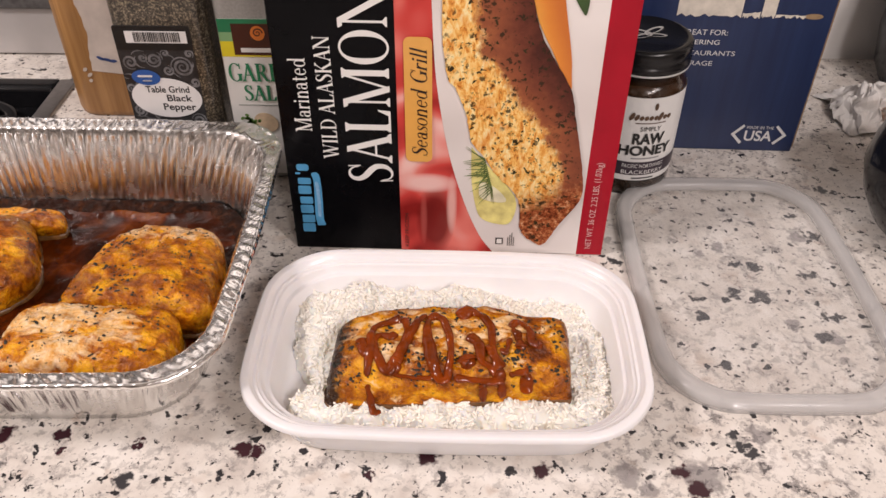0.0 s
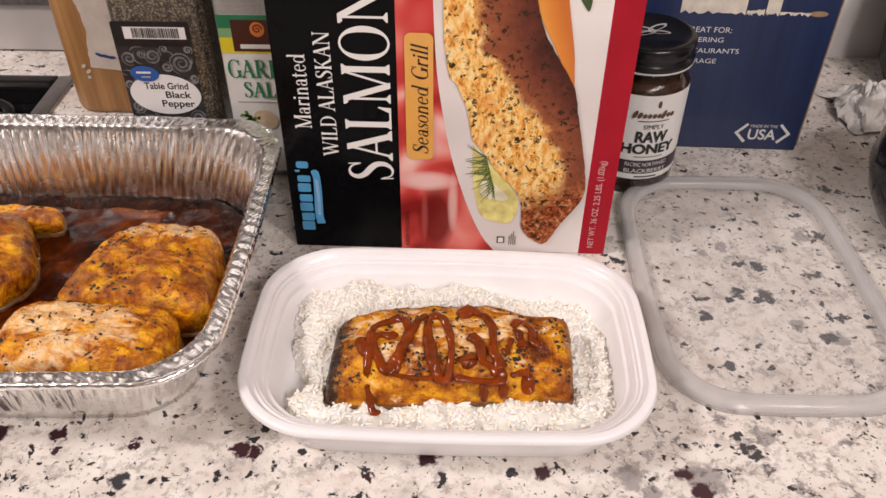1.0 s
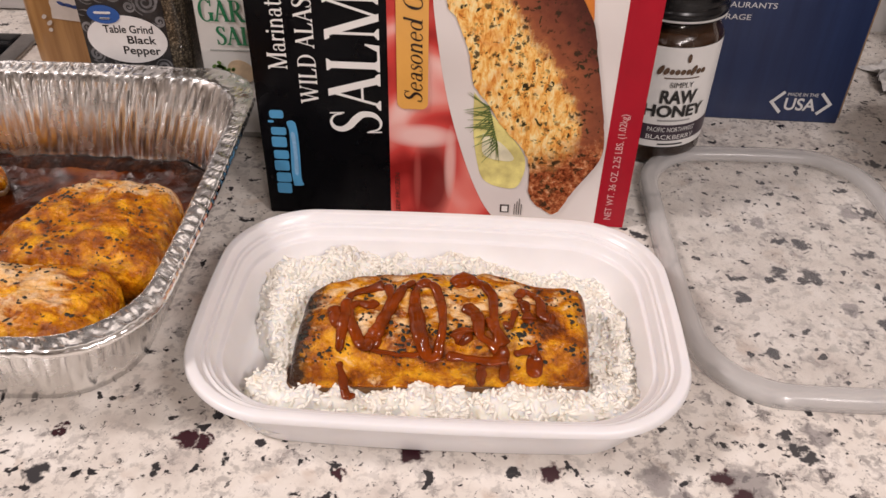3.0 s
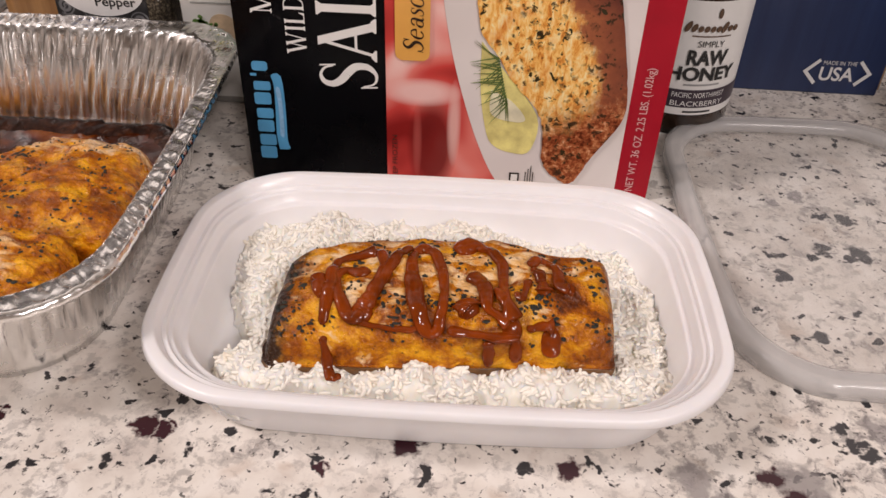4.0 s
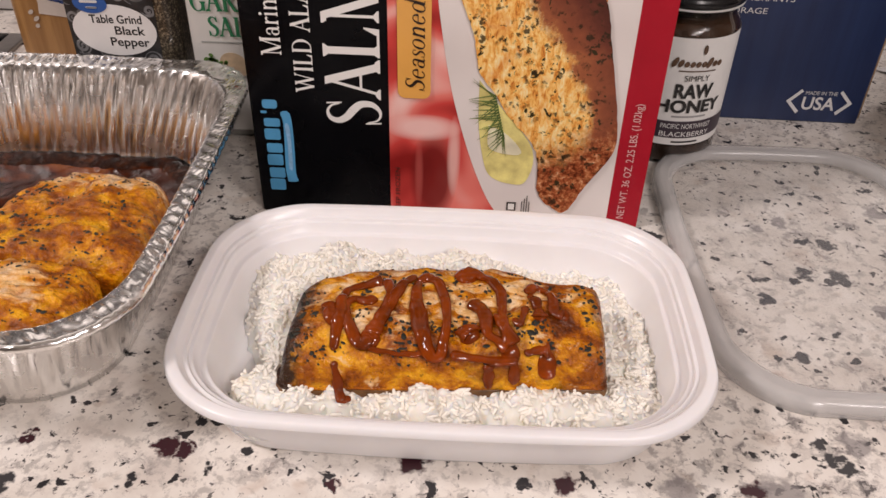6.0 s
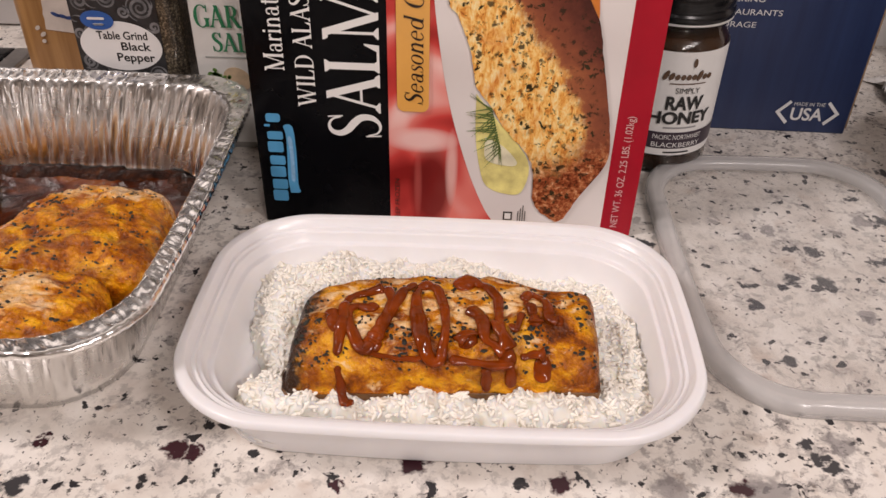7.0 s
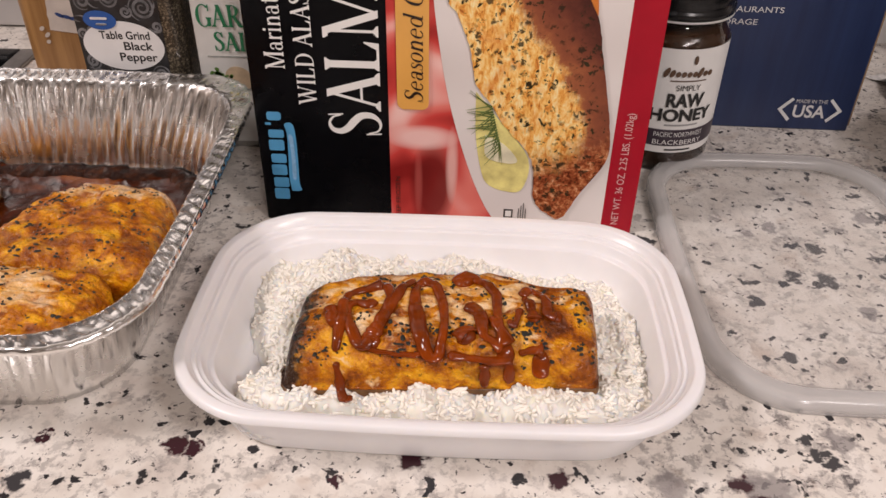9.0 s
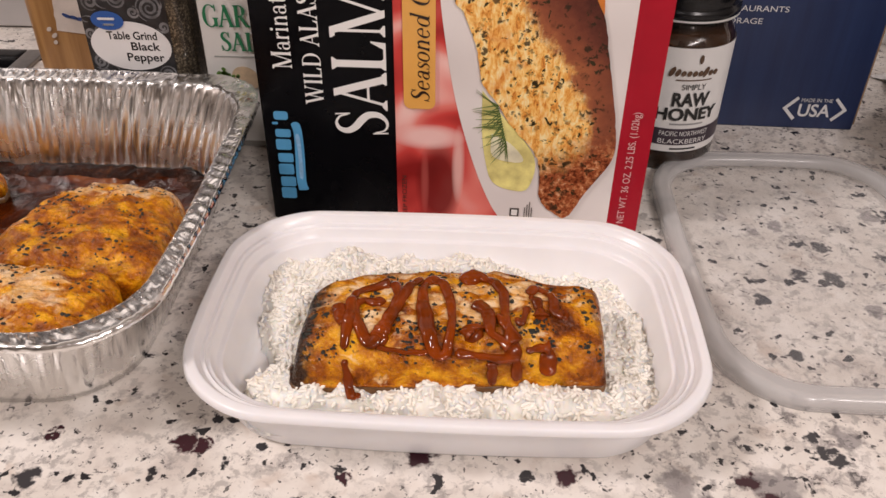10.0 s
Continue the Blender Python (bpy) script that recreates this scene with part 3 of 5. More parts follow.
hob = thing("cooktop", (0, 0, 0), "black enamel cooktop with a steel trim set into the countertop", "cooktop")
part("pan", unpack(block(HOB[0], HOB[1], HOB[2], HOB[3], -0.030, -0.018, 0.002)), M_BLACK_GLOSS, hob)
part("trim", block(HOB[1] - 0.012, HOB[1] + 0.004, HOB[2], HOB[3] - 0.004, -0.02, 0.003, 0.0012), M_STEEL, hob, "steel edge trim")
part("ridge", block(HOB[0], HOB[1] - 0.014, HOB[3] - 0.022, HOB[3], -0.02, 0.002, 0.004), M_BLACK_GLOSS, hob)
part("burner", lathe([(0.052, -0.018), (0.050, -0.012), (0.042, -0.010), (0.040, -0.006), (0.030, -0.004)], 40, -0.425, 0.600), M_DARK, hob, "black burner cap")
part("grate", joined([tube(smooth_line([(-0.52, 0.682, -0.004), (-0.46, 0.676, -0.002), (-0.41, 0.668, -0.002), (-0.385, 0.640, -0.002), (-0.380, 0.560, -0.002), (-0.385, 0.480, -0.006)], 6), lambda f: 0.006, 8), tube(smooth_line([(-0.50, 0.610, -0.002), (-0.44, 0.628, -0.001), (-0.384, 0.645, -0.002)], 6), lambda f: 0.005, 8)]), M_BLACK_GLOSS, hob, "curved black pan grate")
part("rail", block(-0.62, HOB[1] - 0.03, 0.640, 0.652, -0.016, -0.004, 0.003), M_DARK, hob)

# ---- the white meal container ----
CX, CY = 0.0103, 0.3420
box = thing("food_container", (CX, CY, 0), "white plastic meal container with stepped rim, open on the countertop", "container", turn=-0.9)
HW, HD, CR, BOW = 0.1168, 0.0770, 0.043, 0.0036
part("rim", rr_loft(HW, HD, CR, [(0.0085, 0.0330), (0.0008, 0.0330), (0.0002, 0.0332), (0.0, 0.0336), (0.0005, 0.0356), (0.0008, 0.0363), (0.0012, 0.0367), (0.0018, 0.0368), (0.0044, 0.0368), (0.0049, 0.0366), (0.0052, 0.0362)], 30, 16, BOW), M_PLASTIC, box)
shell = [(0.0205, 0.0), (0.0168, 0.0010), (0.0148, 0.0040), (0.0118, 0.0180), (0.0090, 0.0326), (0.0085, 0.0330)]
inside = [(0.0052, 0.0362), (0.0074, 0.0323), (0.0085, 0.0318), (0.0090, 0.0316), (0.0102, 0.0315), (0.0106, 0.0313), (0.0109, 0.0308), (0.0122, 0.0272), (0.0126, 0.0268), (0.0132, 0.0266),
          (0.0146, 0.0265), (0.0151, 0.0263), (0.0154, 0.0257), (0.0195, 0.0120), (0.0215, 0.0072), (0.0245, 0.0040), (0.0300, 0.0026)]
part("body", joined([rr_loft(HW, HD, CR, shell, 30, 16, BOW, cap_first=True), rr_loft(HW, HD, CR, inside, 30, 16, BOW, cap_last=True)]), M_PLASTIC, box)


def rice_height(x, y):
    """Top of the rice in the container's own metres."""
    edge = max(abs(x) / 0.097, abs(y) / 0.058)
    h = 0.0212 - 0.012 * max(0.0, edge - 0.6) ** 1.3 - 0.006 * max(0.0, edge - 0.86 + 0.16 * noise.noise(Vector((x * 55, y * 55, 11.0)))) / 0.2
    h += 0.0036 * noise.noise(Vector((x * 42, y * 38, 1.3))) + 0.0030 * noise.noise(Vector((x * 95, y * 95, 4.0))) + 0.0024 * noise.noise(Vector((x * 190, y * 190, 2.0)))
    h += 0.0085 * (0.7 + noise.noise(Vector((x * 48, y * 30, 6.0)))) * math.exp(-((x + 0.020) / 0.062) ** 4 - ((y - 0.047) / 0.014) ** 2)
    h += 0.0050 * math.exp(-((x + 0.074) / 0.022) ** 2 - ((y - 0.026) / 0.022) ** 2)
    h += 0.0086 * (0.75 + noise.noise(Vector((x * 75, y * 40, 8.0)))) * math.exp(-((x - 0.005) / 0.085) ** 4 - ((y + 0.0495) / 0.0095) ** 2)
    if x > 0.02 and y > 0.02:
        h -= min(0.0060, (x - 0.02) * 0.25, (y - 0.02) * 0.5)
    # the bare corner at the front of one end
    bare = -0.0925 + 0.019 * math.exp(-((y + 0.018) / 0.014) ** 2) + 0.010 * noise.noise(Vector((x * 60, y * 90, 3.0)))
    if x < bare:
        h -= min(0.0205, (bare - x) * 1.7)
    return max(h, 0.0008)


def rice():
    rng = random.Random(5)
    root = tagged(new("rice"), "steamed white rice filling the meal container", "rice", kind="stuff")
    root.location = (CX, CY, 0)
    rings = []
    for k in range(84):
        s = 1.0 - k / 84
        rings.append([(x, y, rice_height(x, y) + 0.0011 * max(-0.6, noise.noise(Vector((x * 380, y * 380, 3.0)))) - 0.0002) for x, y, *_ in rrect(0.1014 * s, 0.0622 * s, 0.028 * s, 100, 34, 0.003 * s)])
    base = [(x, y, 0.0012) for x, y, *_ in rrect(0.0910, 0.0520, 0.028, 100, 34, 0.003)]
    part("rice_bed", loft([base] + rings, cap_last=True), M_RICE, root)
    shape = [(-0.96, 0.30), (-0.62, 0.80), (0.0, 1.0), (0.62, 0.80), (0.96, 0.30)]
    verts, faces = [], []
    made = 0
    while made < 3600:
        x, y = rng.uniform(-0.100, 0.100), rng.uniform(-0.0605, 0.0605)
        qx, qy = max(0, abs(x) - 0.070), max(0, abs(y) - 0.031)
        if math.hypot(qx, qy) > 0.0285 or (-0.060 < x < 0.066 and -0.038 < y < 0.004):
            continue
        top = rice_height(x, y)
        if top < 0.0085:
            continue
        made += 1
        clump = max(0.0, noise.noise(Vector((x * 130, y * 130, 9.0))))
        l, r = rng.uniform(0.0017, 0.0030), rng.uniform(0.00080, 0.00106)
        rot = Euler((0, rng.gauss(0, 0.5), rng.uniform(0, 2 * math.pi))).to_matrix()
        bend = rng.uniform(-0.35, 0.35)
        c = Vector((x, y, top + rng.uniform(-0.0010, -0.0001) + 0.0018 * clump * rng.random()))
        k = len(verts)
        for a, b in shape:
            for i in range(7):
                t = 2 * math.pi * i / 7
                verts.append(tuple(c + rot @ Vector((a * l, b * r * math.cos(t) + bend * l * a * a * 0.5, b * r * math.sin(t)))))
        for j in range(4):
            faces += [(k + j * 7 + i, k + j * 7 + (i + 1) % 7, k + j * 7 + 7 + (i + 1) % 7, k + j * 7 + 7 + i) for i in range(7)]
        faces += [tuple(k + i for i in reversed(range(7))), tuple(k + 28 + i for i in range(7))]
    part("rice_grains", (verts, faces), M_GRAIN, root)


rice()


# ---- salmon portions ----
def skewed(hw, hd, corners):
    """Maps a hw by hd slab onto four corners (rear left, rear right, front right, front left), and back."""
    a, b, c, d = (Vector((*q, 0)) for q in corners)

    def there(x, y):
        u, v = x / hw * 0.5 + 0.5, y / hd * 0.5 + 0.5
        p = (d * (1 - u) + c * u) * (1 - v) + (a * (1 - u) + b * u) * v
        return p.x, p.y

    def back(x, y):
        u, v = 0.5, 0.5
        for _ in range(12):
            low, high = d.y * (1 - u) + c.y * u, a.y * (1 - u) + b.y * u
            v = (y - low) / (high - low)
            west, east = d.x * (1 - v) + a.x * v, c.x * (1 - v) + b.x * v
            u = (x - west) / (east - west)
        return (u * 2 - 1) * hw, (v * 2 - 1) * hd
    return there, back


def moved(mesh, there):
    return [(*there(x, y), z) for x, y, z in mesh[0]], mesh[1]


def slab(hw, hd, top_h, base_h, seed, taper=0.0, lump=0.0022, exponent=5.0, rows=44, round_at=0.62, dome=0.0, front=0.0):
    """A cooked fillet: (verts, faces) and its height function, in its own metres."""
    def inside(x, y):
        return (abs(x) / hw) ** exponent + (abs(y) / hd) ** exponent

    def height(x, y):
        e = min(1.0, inside(x, y))
        h = base_h + (top_h - base_h) * (1 - e ** 1.5) ** 0.36
        h -= taper * (x / hw) + dome * ((x / hw) ** 2 * 0.6 + (y / hd) ** 2 * 0.5)
        h -= front * max(0.0, -y / hd - 0.30) ** 1.8
        k = (1 - e) ** 0.4 if e < 1 else 0.0
        h += k * lump * (noise.noise(Vector((x * 42 + seed, y * 60, seed))) + 0.45 * noise.noise(Vector((x * 130, y * 170 + seed, 2.0))) + 0.30 * noise.noise(Vector((x * 160, y * 420, seed))))
        return max(h, base_h)
    rings = []
    outline = rrect(hw, hd, min(hw, hd) * round_at, 44, 16, 0.0 if exponent > 8 else 0.002)
    for k in range(rows):
        s = 1 - (k / rows) ** 1.6
        ring = []
        for x, y, *_ in outline:
            c, d = x / hw, y / hd
            wob = 1 + 0.026 * noise.noise(Vector((c * 2.6 + seed, d * 2.6, 0.5))) + 0.018 * noise.noise(Vector((c * 11 + seed, d * 7, 2.5))) + 0.008 * noise.noise(Vector((c * 34 + seed, d * 19, 4.5)))
            x, y = x * s * wob, y * s * wob
            ring.append((x, y, height(x * 0.9985, y * 0.9985)))
        rings.append(ring)
    foot = [(x * 0.99, y * 0.99, base_h - 0.0015) for x, y, z in rings[0]]
    under = [[(x * k, y * k, base_h + z) for x, y, _ in rings[0]] for k, z in ((0.97, -0.0085), (1.0, -0.0075), (1.004, -0.0015), (0.98, -0.0012))]
    return loft([foot] + rings, cap_first=True, cap_last=True), height, loft(under, cap_first=True)


FX, FY = 0.0130, 0.3285
CORNERS = [(-0.0680, 0.0190), (0.0695, 0.0235), (0.0670, -0.0285), (-0.0710, -0.0325)]
plate_mesh, slab_top, plate_skin = slab(0.0690, 0.0280, 0.0490, 0.0270, 1.7, -0.0005, 0.0030, 16.0, round_at=0.10, dome=0.0075, front=0.0150)
flat_there, flat_back = skewed(0.0690, 0.0280, CORNERS)


def rear_bow(x):
    """How far the rear edge swells out along the fillet."""
    return 0.0085 * math.exp(-((x + 0.010) / 0.046) ** 6)


def plate_there(x, y):
    px, py = flat_there(x, y)
    return px, py + rear_bow(px) * max(0.0, y / 0.028 * 0.5 + 0.5)


def plate_back(x, y):
    return flat_back(x, y - rear_bow(x) * max(0.0, min(1.0, (y + 0.030) / 0.061)))


def plate_top(x, y):
    u, v = plate_back(x, y)
    return slab_top(max(-0.066, min(0.066, u)), max(-0.0268, min(0.0265, v)))


def herb_spot(g):
    x, y = g.uniform(-0.066, 0.066), g.choice((g.uniform(-0.026, 0.026), g.uniform(-0.026, 0.026), g.gauss(-0.013, 0.004)))
    if abs(y) > 0.0265 or noise.noise(Vector((x * 90, y * 110, 3.0))) < 0.02:
        return None
    return (*plate_there(x, y), slab_top(x, y) + 0.0002)


portion = thing("salmon_fillet", (FX, FY, 0), "baked salmon fillet with seared edge on white rice", "salmon fillet", turn=1.0)
M_SKIN = plain("salmon_skin", (0.13, 0.060, 0.018), 0.35, 0.5, 160.0)
part("flesh", moved(plate_mesh, plate_there), M_SEARED, portion)
part("skin", moved(plate_skin, plate_there), M_SKIN, portion, "dark crisp salmon skin")
tagged(part("seasoning", flecks(900, lambda g: herb_spot(g), 0.00108, 11), M_HERB, portion), "dark dried herb flecks", kind="stuff")


def drizzle(points, wide, seed, bulge=()):
    """One strand of sauce on the fillet, in the world's millimetres; a third number is its height."""
    spin = Matrix.Rotation(radians(-1.0), 3, "Z")
    line = smooth_line([spin @ Vector((p[0] / 1000 - FX, p[1] / 1000 - FY, p[2] / 1000 if len(p) > 2 else 0.0)) for p in points], 7)
    rng = random.Random(seed)
    ph = rng.uniform(0, 9)
    for p in line:
        p.x += 0.0005 * noise.noise(Vector((p.x * 160, p.y * 160, seed)))
        p.z = p.z + 0.0007 if p.z > 0.01 else plate_top(p.x, p.y) + 0.0010

    def radius(f):
        r = wide * (0.90 + 0.16 * math.sin(9 * f + ph) + 0.20 * noise.noise(Vector((f * 7 + ph, seed, 0.3))))
        for at, k in bulge:
            r += wide * k * math.exp(-((f - at) / 0.10) ** 2)
        ends = min(1.0, math.sqrt(max(0.0, 4.5 * min(f, 1 - f) * len(line) / 14)) + 0.30)
        return r * ends
    return tube(line, radius, 12)


sauce = thing("chili_sauce", (FX, FY, 0), "red chili sauce drizzled over the salmon fillet", "sauce", turn=1.0)


def strand(seed, points, wide, bulge):
    part("drizzle", drizzle(points, wide * 1.30 / 1000, seed, bulge), M_SAUCE, sauce)


strand(0, [(-16.6, 342.8), (-21.7, 341.6), (-28.9, 339.0), (-32.9, 331.5), (-32.5, 317.8), (-33.3, 309.2), (-34.1, 302.8)], 2.0, [(0, 0.6)])
strand(1, [(-18.9, 330.3), (-21.8, 327.5), (-27.4, 329.0), (-30.6, 324.6), (-29.5, 315.5), (-26.1, 308.7), (-22.3, 305.4), (-18.7, 308.0)], 2.0, [(0.9, 0.5)])
strand(2, [(-15.3, 343.9), (-12.3, 330.8), (-13.9, 321.7), (-16.6, 313.5), (-19.5, 308.0)], 2.3, [(0.85, 0.6)])
strand(3, [(-39.0, 327.0), (-37.1, 320.6), (-36.1, 312.5)], 2.3, [(0.2, 0.3)])
strand(4, [(-19.5, 308.0), (-16.1, 313.2), (-12.9, 320.5), (-10.1, 328.6), (-7.1, 336.1), (-2.2, 344.0)], 1.9, [(0, 0.8)])
strand(5, [(-0.5, 339.7), (-1.2, 328.4), (0.1, 319.1), (2.7, 307.8), (5.9, 302.5), (9.4, 302.1), (11.0, 306.4), (12.3, 315.5), (11.4, 327.0), (8.3, 336.7), (3.5, 342.9), (-0.5, 339.7)], 2.0, [(0.2, 0.45), (0.42, 0.3)])
strand(6, [(-20.9, 304.8), (-15.6, 302.9), (-8.6, 302.1), (-1.7, 301.8), (3.3, 302.8)], 1.2, [])
strand(7, [(-33.3, 299.4, 38.4), (-32.0, 296.9, 32.6), (-31.0, 293.7, 27.4), (-29.0, 289.1, 25.2)], 1.7, [(0.95, 0.4)])
strand(8, [(-29.0, 289.1, 25.2), (-26.1, 292.1, 25.7)], 1.3, [])
strand(9, [(16.9, 352.9), (20.8, 349.4), (26.0, 348.8), (31.1, 342.7), (34.7, 335.2), (35.5, 327.2), (36.1, 316.9), (37.8, 310.0), (39.3, 306.9)], 1.9, [(0.1, 1.6), (0.97, 0.9)])
strand(10, [(22.4, 329.0), (26.5, 324.2), (28.7, 317.7), (29.2, 310.4), (33.6, 308.0), (38.4, 306.3)], 2.3, [(0.05, 0.5), (0.95, 0.5)])
strand(11, [(32.3, 320.9), (35.2, 314.7), (36.9, 310.8)], 1.9, [])
strand(12, [(21.4, 313.3), (22.1, 310.5), (22.8, 309.7)], 4.6, [])
strand(13, [(44.5, 304.7), (50.1, 306.1), (55.3, 306.1)], 1.9, [(0.88, 1.3)])
strand(14, [(14.1, 302.1), (21.8, 302.0), (29.6, 301.3), (35.6, 301.8), (42.0, 302.7)], 2.0, [(0.6, 0.2)])
strand(15, [(30.0, 300.7, 38.6), (30.4, 299.4, 32.7), (30.7, 299.2, 26.5)], 2.2, [(0.75, 0.4)])
strand(16, [(40.1, 302.2, 39.3), (40.5, 300.3, 33.7), (40.6, 299.6, 28.5)], 1.9, [(0.75, 0.3)])
strand(17, [(46.9, 333.7), (50.1, 328.2), (51.0, 322.3), (51.1, 319.3)], 1.9, [(0.95, 0.7)])
strand(18, [(46.5, 334.4), (50.5, 339.7), (55.0, 337.0), (57.4, 328.7), (57.9, 323.4), (61.5, 321.9)], 1.8, [(0.97, 0.7)])
strand(19, [(39.7, 317.3), (42.6, 316.1), (44.6, 321.5), (45.4, 326.2)], 1.4, [(0.3, 0.4)])


def dab(x, y, r, lie=0.55):
    """A thick drop of sauce sitting on the fillet, in the world's millimetres."""
    c = Matrix.Rotation(radians(-1.0), 3, "Z") @ Vector((x / 1000 - FX, y / 1000 - FY, 0))
    r = r / 1000
    rings = []
    for k in range(7):
        a = radians(-20 + 108 * k / 6)
        ring = []
        for i in range(18):
            t = 2 * math.pi * i / 18
            q = r * math.cos(a) * (1 + 0.16 * noise.noise(Vector((math.cos(t) * 1.5 + x, math.sin(t) * 1.5, y))))
            px, py = c.x + q * math.cos(t), c.y + q * math.sin(t)
            ring.append((px, py, plate_top(px, py) + r * lie * math.sin(a)))
        rings.append(ring)
    part("drop", loft(rings, cap_first=True, cap_last=True), M_SAUCE, sauce)


dab(21.5, 311.0, 4.6)
dab(20.3, 347.5, 4.9)
dab(38.9, 304.5, 3.9)
dab(54.0, 302.6, 3.9, 0.5)
dab(-19.2, 308.0, 4.3)
dab(61.5, 322.6, 2.5)
dab(51.4, 321.0, 3.2)
dab(-16.8, 342.0, 3.2)
dab(-38.2, 325.0, 3.0, 0.4)
dab(0.2, 321.0, 3.0)

# ---- foil roasting pan with salmon ----
TW, TD, TR = 0.162, 0.132, 0.040
TX, TY, TZ = -0.108 - TW, 0.406, 0.062
pan = thing("foil_pan", (TX, TY, 0), "deep crimped aluminium foil pan holding baked salmon", "foil pan")


WALLS = [(0.0305, 0.0, 0), (0.0290, 0.001, 0), (0.0270, 0.010, 0.12), (0.0248, 0.020, 0.5), (0.0212, 0.034, 1), (0.0170, 0.048, 1), (0.0146, 0.0545, 0.75), (0.0134, 0.0578, 0.3), (0.0120, 0.0598, 0.1)]
FLANGE = [(0.0120, 0.0598, 0.1), (0.0108, 0.0606, 0.4), (0.0085, 0.0610, 0.9), (0.0062, 0.0616, 1.0), (0.0040, 0.0618, 1.0), (0.0026, 0.0622, 0.5), (0.0016, 0.0628, 0.3), (0.0006, 0.0624, 0.2), (0.0, 0.0608, 0.2), (0.0002, 0.0594, 0.2), (0.0012, 0.0584, 0.2), (0.0026, 0.0586, 0.2)]


def foil_body(prof, floor=False):
    edge, corner = 300, 70
    rings = []
    for off, z, amp in prof:
        ring = []
        for i, (x, y, nx, ny, run) in enumerate(rrect(TW - off, TD - off, TR - off * 0.10, edge, corner, 0.003)):
            pleat = math.sin(run * 2 * math.pi / 0.0072 + 5.0 * noise.noise(Vector((run * 30, 0, 7.0))))
            pleat *= 0.65 + 0.8 * abs(noise.noise(Vector((run * 70, 3.0, 2.0))))
            wave = pleat + 0.5 * noise.noise(Vector((run * 160, z * 8, 3.0)))
            crease = 1.2 * noise.noise(Vector((run * 420, off * 35, 1.0))) + 0.9 * noise.noise(Vector((run * 170, off * 110, 4.0)))
            dz = 0.0
            if off > 0.0121:
                push = 0.0014 * amp * max(-0.8, min(0.8, 2.2 * wave))
            else:
                push = 0.0013 * amp * max(-0.85, min(0.85, 1.3 * wave)) * max(0.0, (off - 0.009) / 0.003)
                fold = math.sin(run * 2 * math.pi / 0.0085 + 9.0 * noise.noise(Vector((run * 40, 2.0, 9.0))))
                fold = math.copysign(abs(fold) ** 0.6, fold) * (0.5 + 0.9 * abs(noise.noise(Vector((run * 90, 6.0, 2.0)))))
                dz = 0.0010 * amp * (crease + fold) * min(1.0, (0.0122 - off) / 0.003)
                push += 0.0003 * fold * max(0.0, 1.0 - off / 0.004)
            dz += 0.0012 * noise.noise(Vector((x * 14, y * 14, 5.0))) * min(1.0, z / 0.05)
            ring.append((x + nx * push, y + ny * push, max(0.0, z + dz)))
        rings.append(ring)
    return loft(rings, cap_first=floor)


part("tray", foil_body(WALLS, True), M_FOIL, pan)
part("rim", foil_body(FLANGE), M_FOIL, pan, "crimped foil rim")

# pan juices
juice_rows = []
for k in range(30):
    s = 1 - k / 30
    juice_rows.append([(x, y, 0.0050 + 0.0014 * noise.noise(Vector((x * 45, y * 45, 2))) + 0.0010 * noise.noise(Vector((x * 130, y * 130, 8))) + (0.002 if k == 0 else 0.001 if k == 1 else 0.0) * (0.6 + noise.noise(Vector((x * 60, y * 60, 4))))) for x, y, *_ in rrect((TW - 0.0305) * s, (TD - 0.0305) * s, 0.036 * s, 40, 14, 0.003 * s)])
juice = tagged(part("pan_juice", loft(juice_rows, cap_last=True), M_JUICE), "dark red-brown glossy marinade pooled in the foil pan", "sauce", kind="stuff")
juice.location = (TX, TY, 0)


crust_rows = []
for off, z in ((0.0292, 0.0074), (0.0302, 0.0080), (0.0318, 0.0080), (0.0345, 0.0074), (0.0380, 0.0062), (0.0420, 0.0035)):
    row = []
    for x, y, nx, ny, run in rrect(TW - off, TD - off, TR - off * 0.10, 200, 40, 0.003):
        k = 0.0040 * noise.noise(Vector((run * 38, off * 20, 2.0))) + 0.0022 * noise.noise(Vector((run * 120, off * 90, 5.0)))
        high = 0.0016 * noise.noise(Vector((run * 60, 3.0, 1.0))) + 0.0016 * noise.noise(Vector((run * 210, off * 150, 6.0)))
        inward = min(1.0, max(0.0, (off - 0.0302) / 0.008))
        row.append((x + nx * k * inward, y + ny * k * inward, z + high))
    crust_rows.append(row)
part("burnt_edge", loft(crust_rows), M_CRUST, juice, "dark burnt marinade crust")


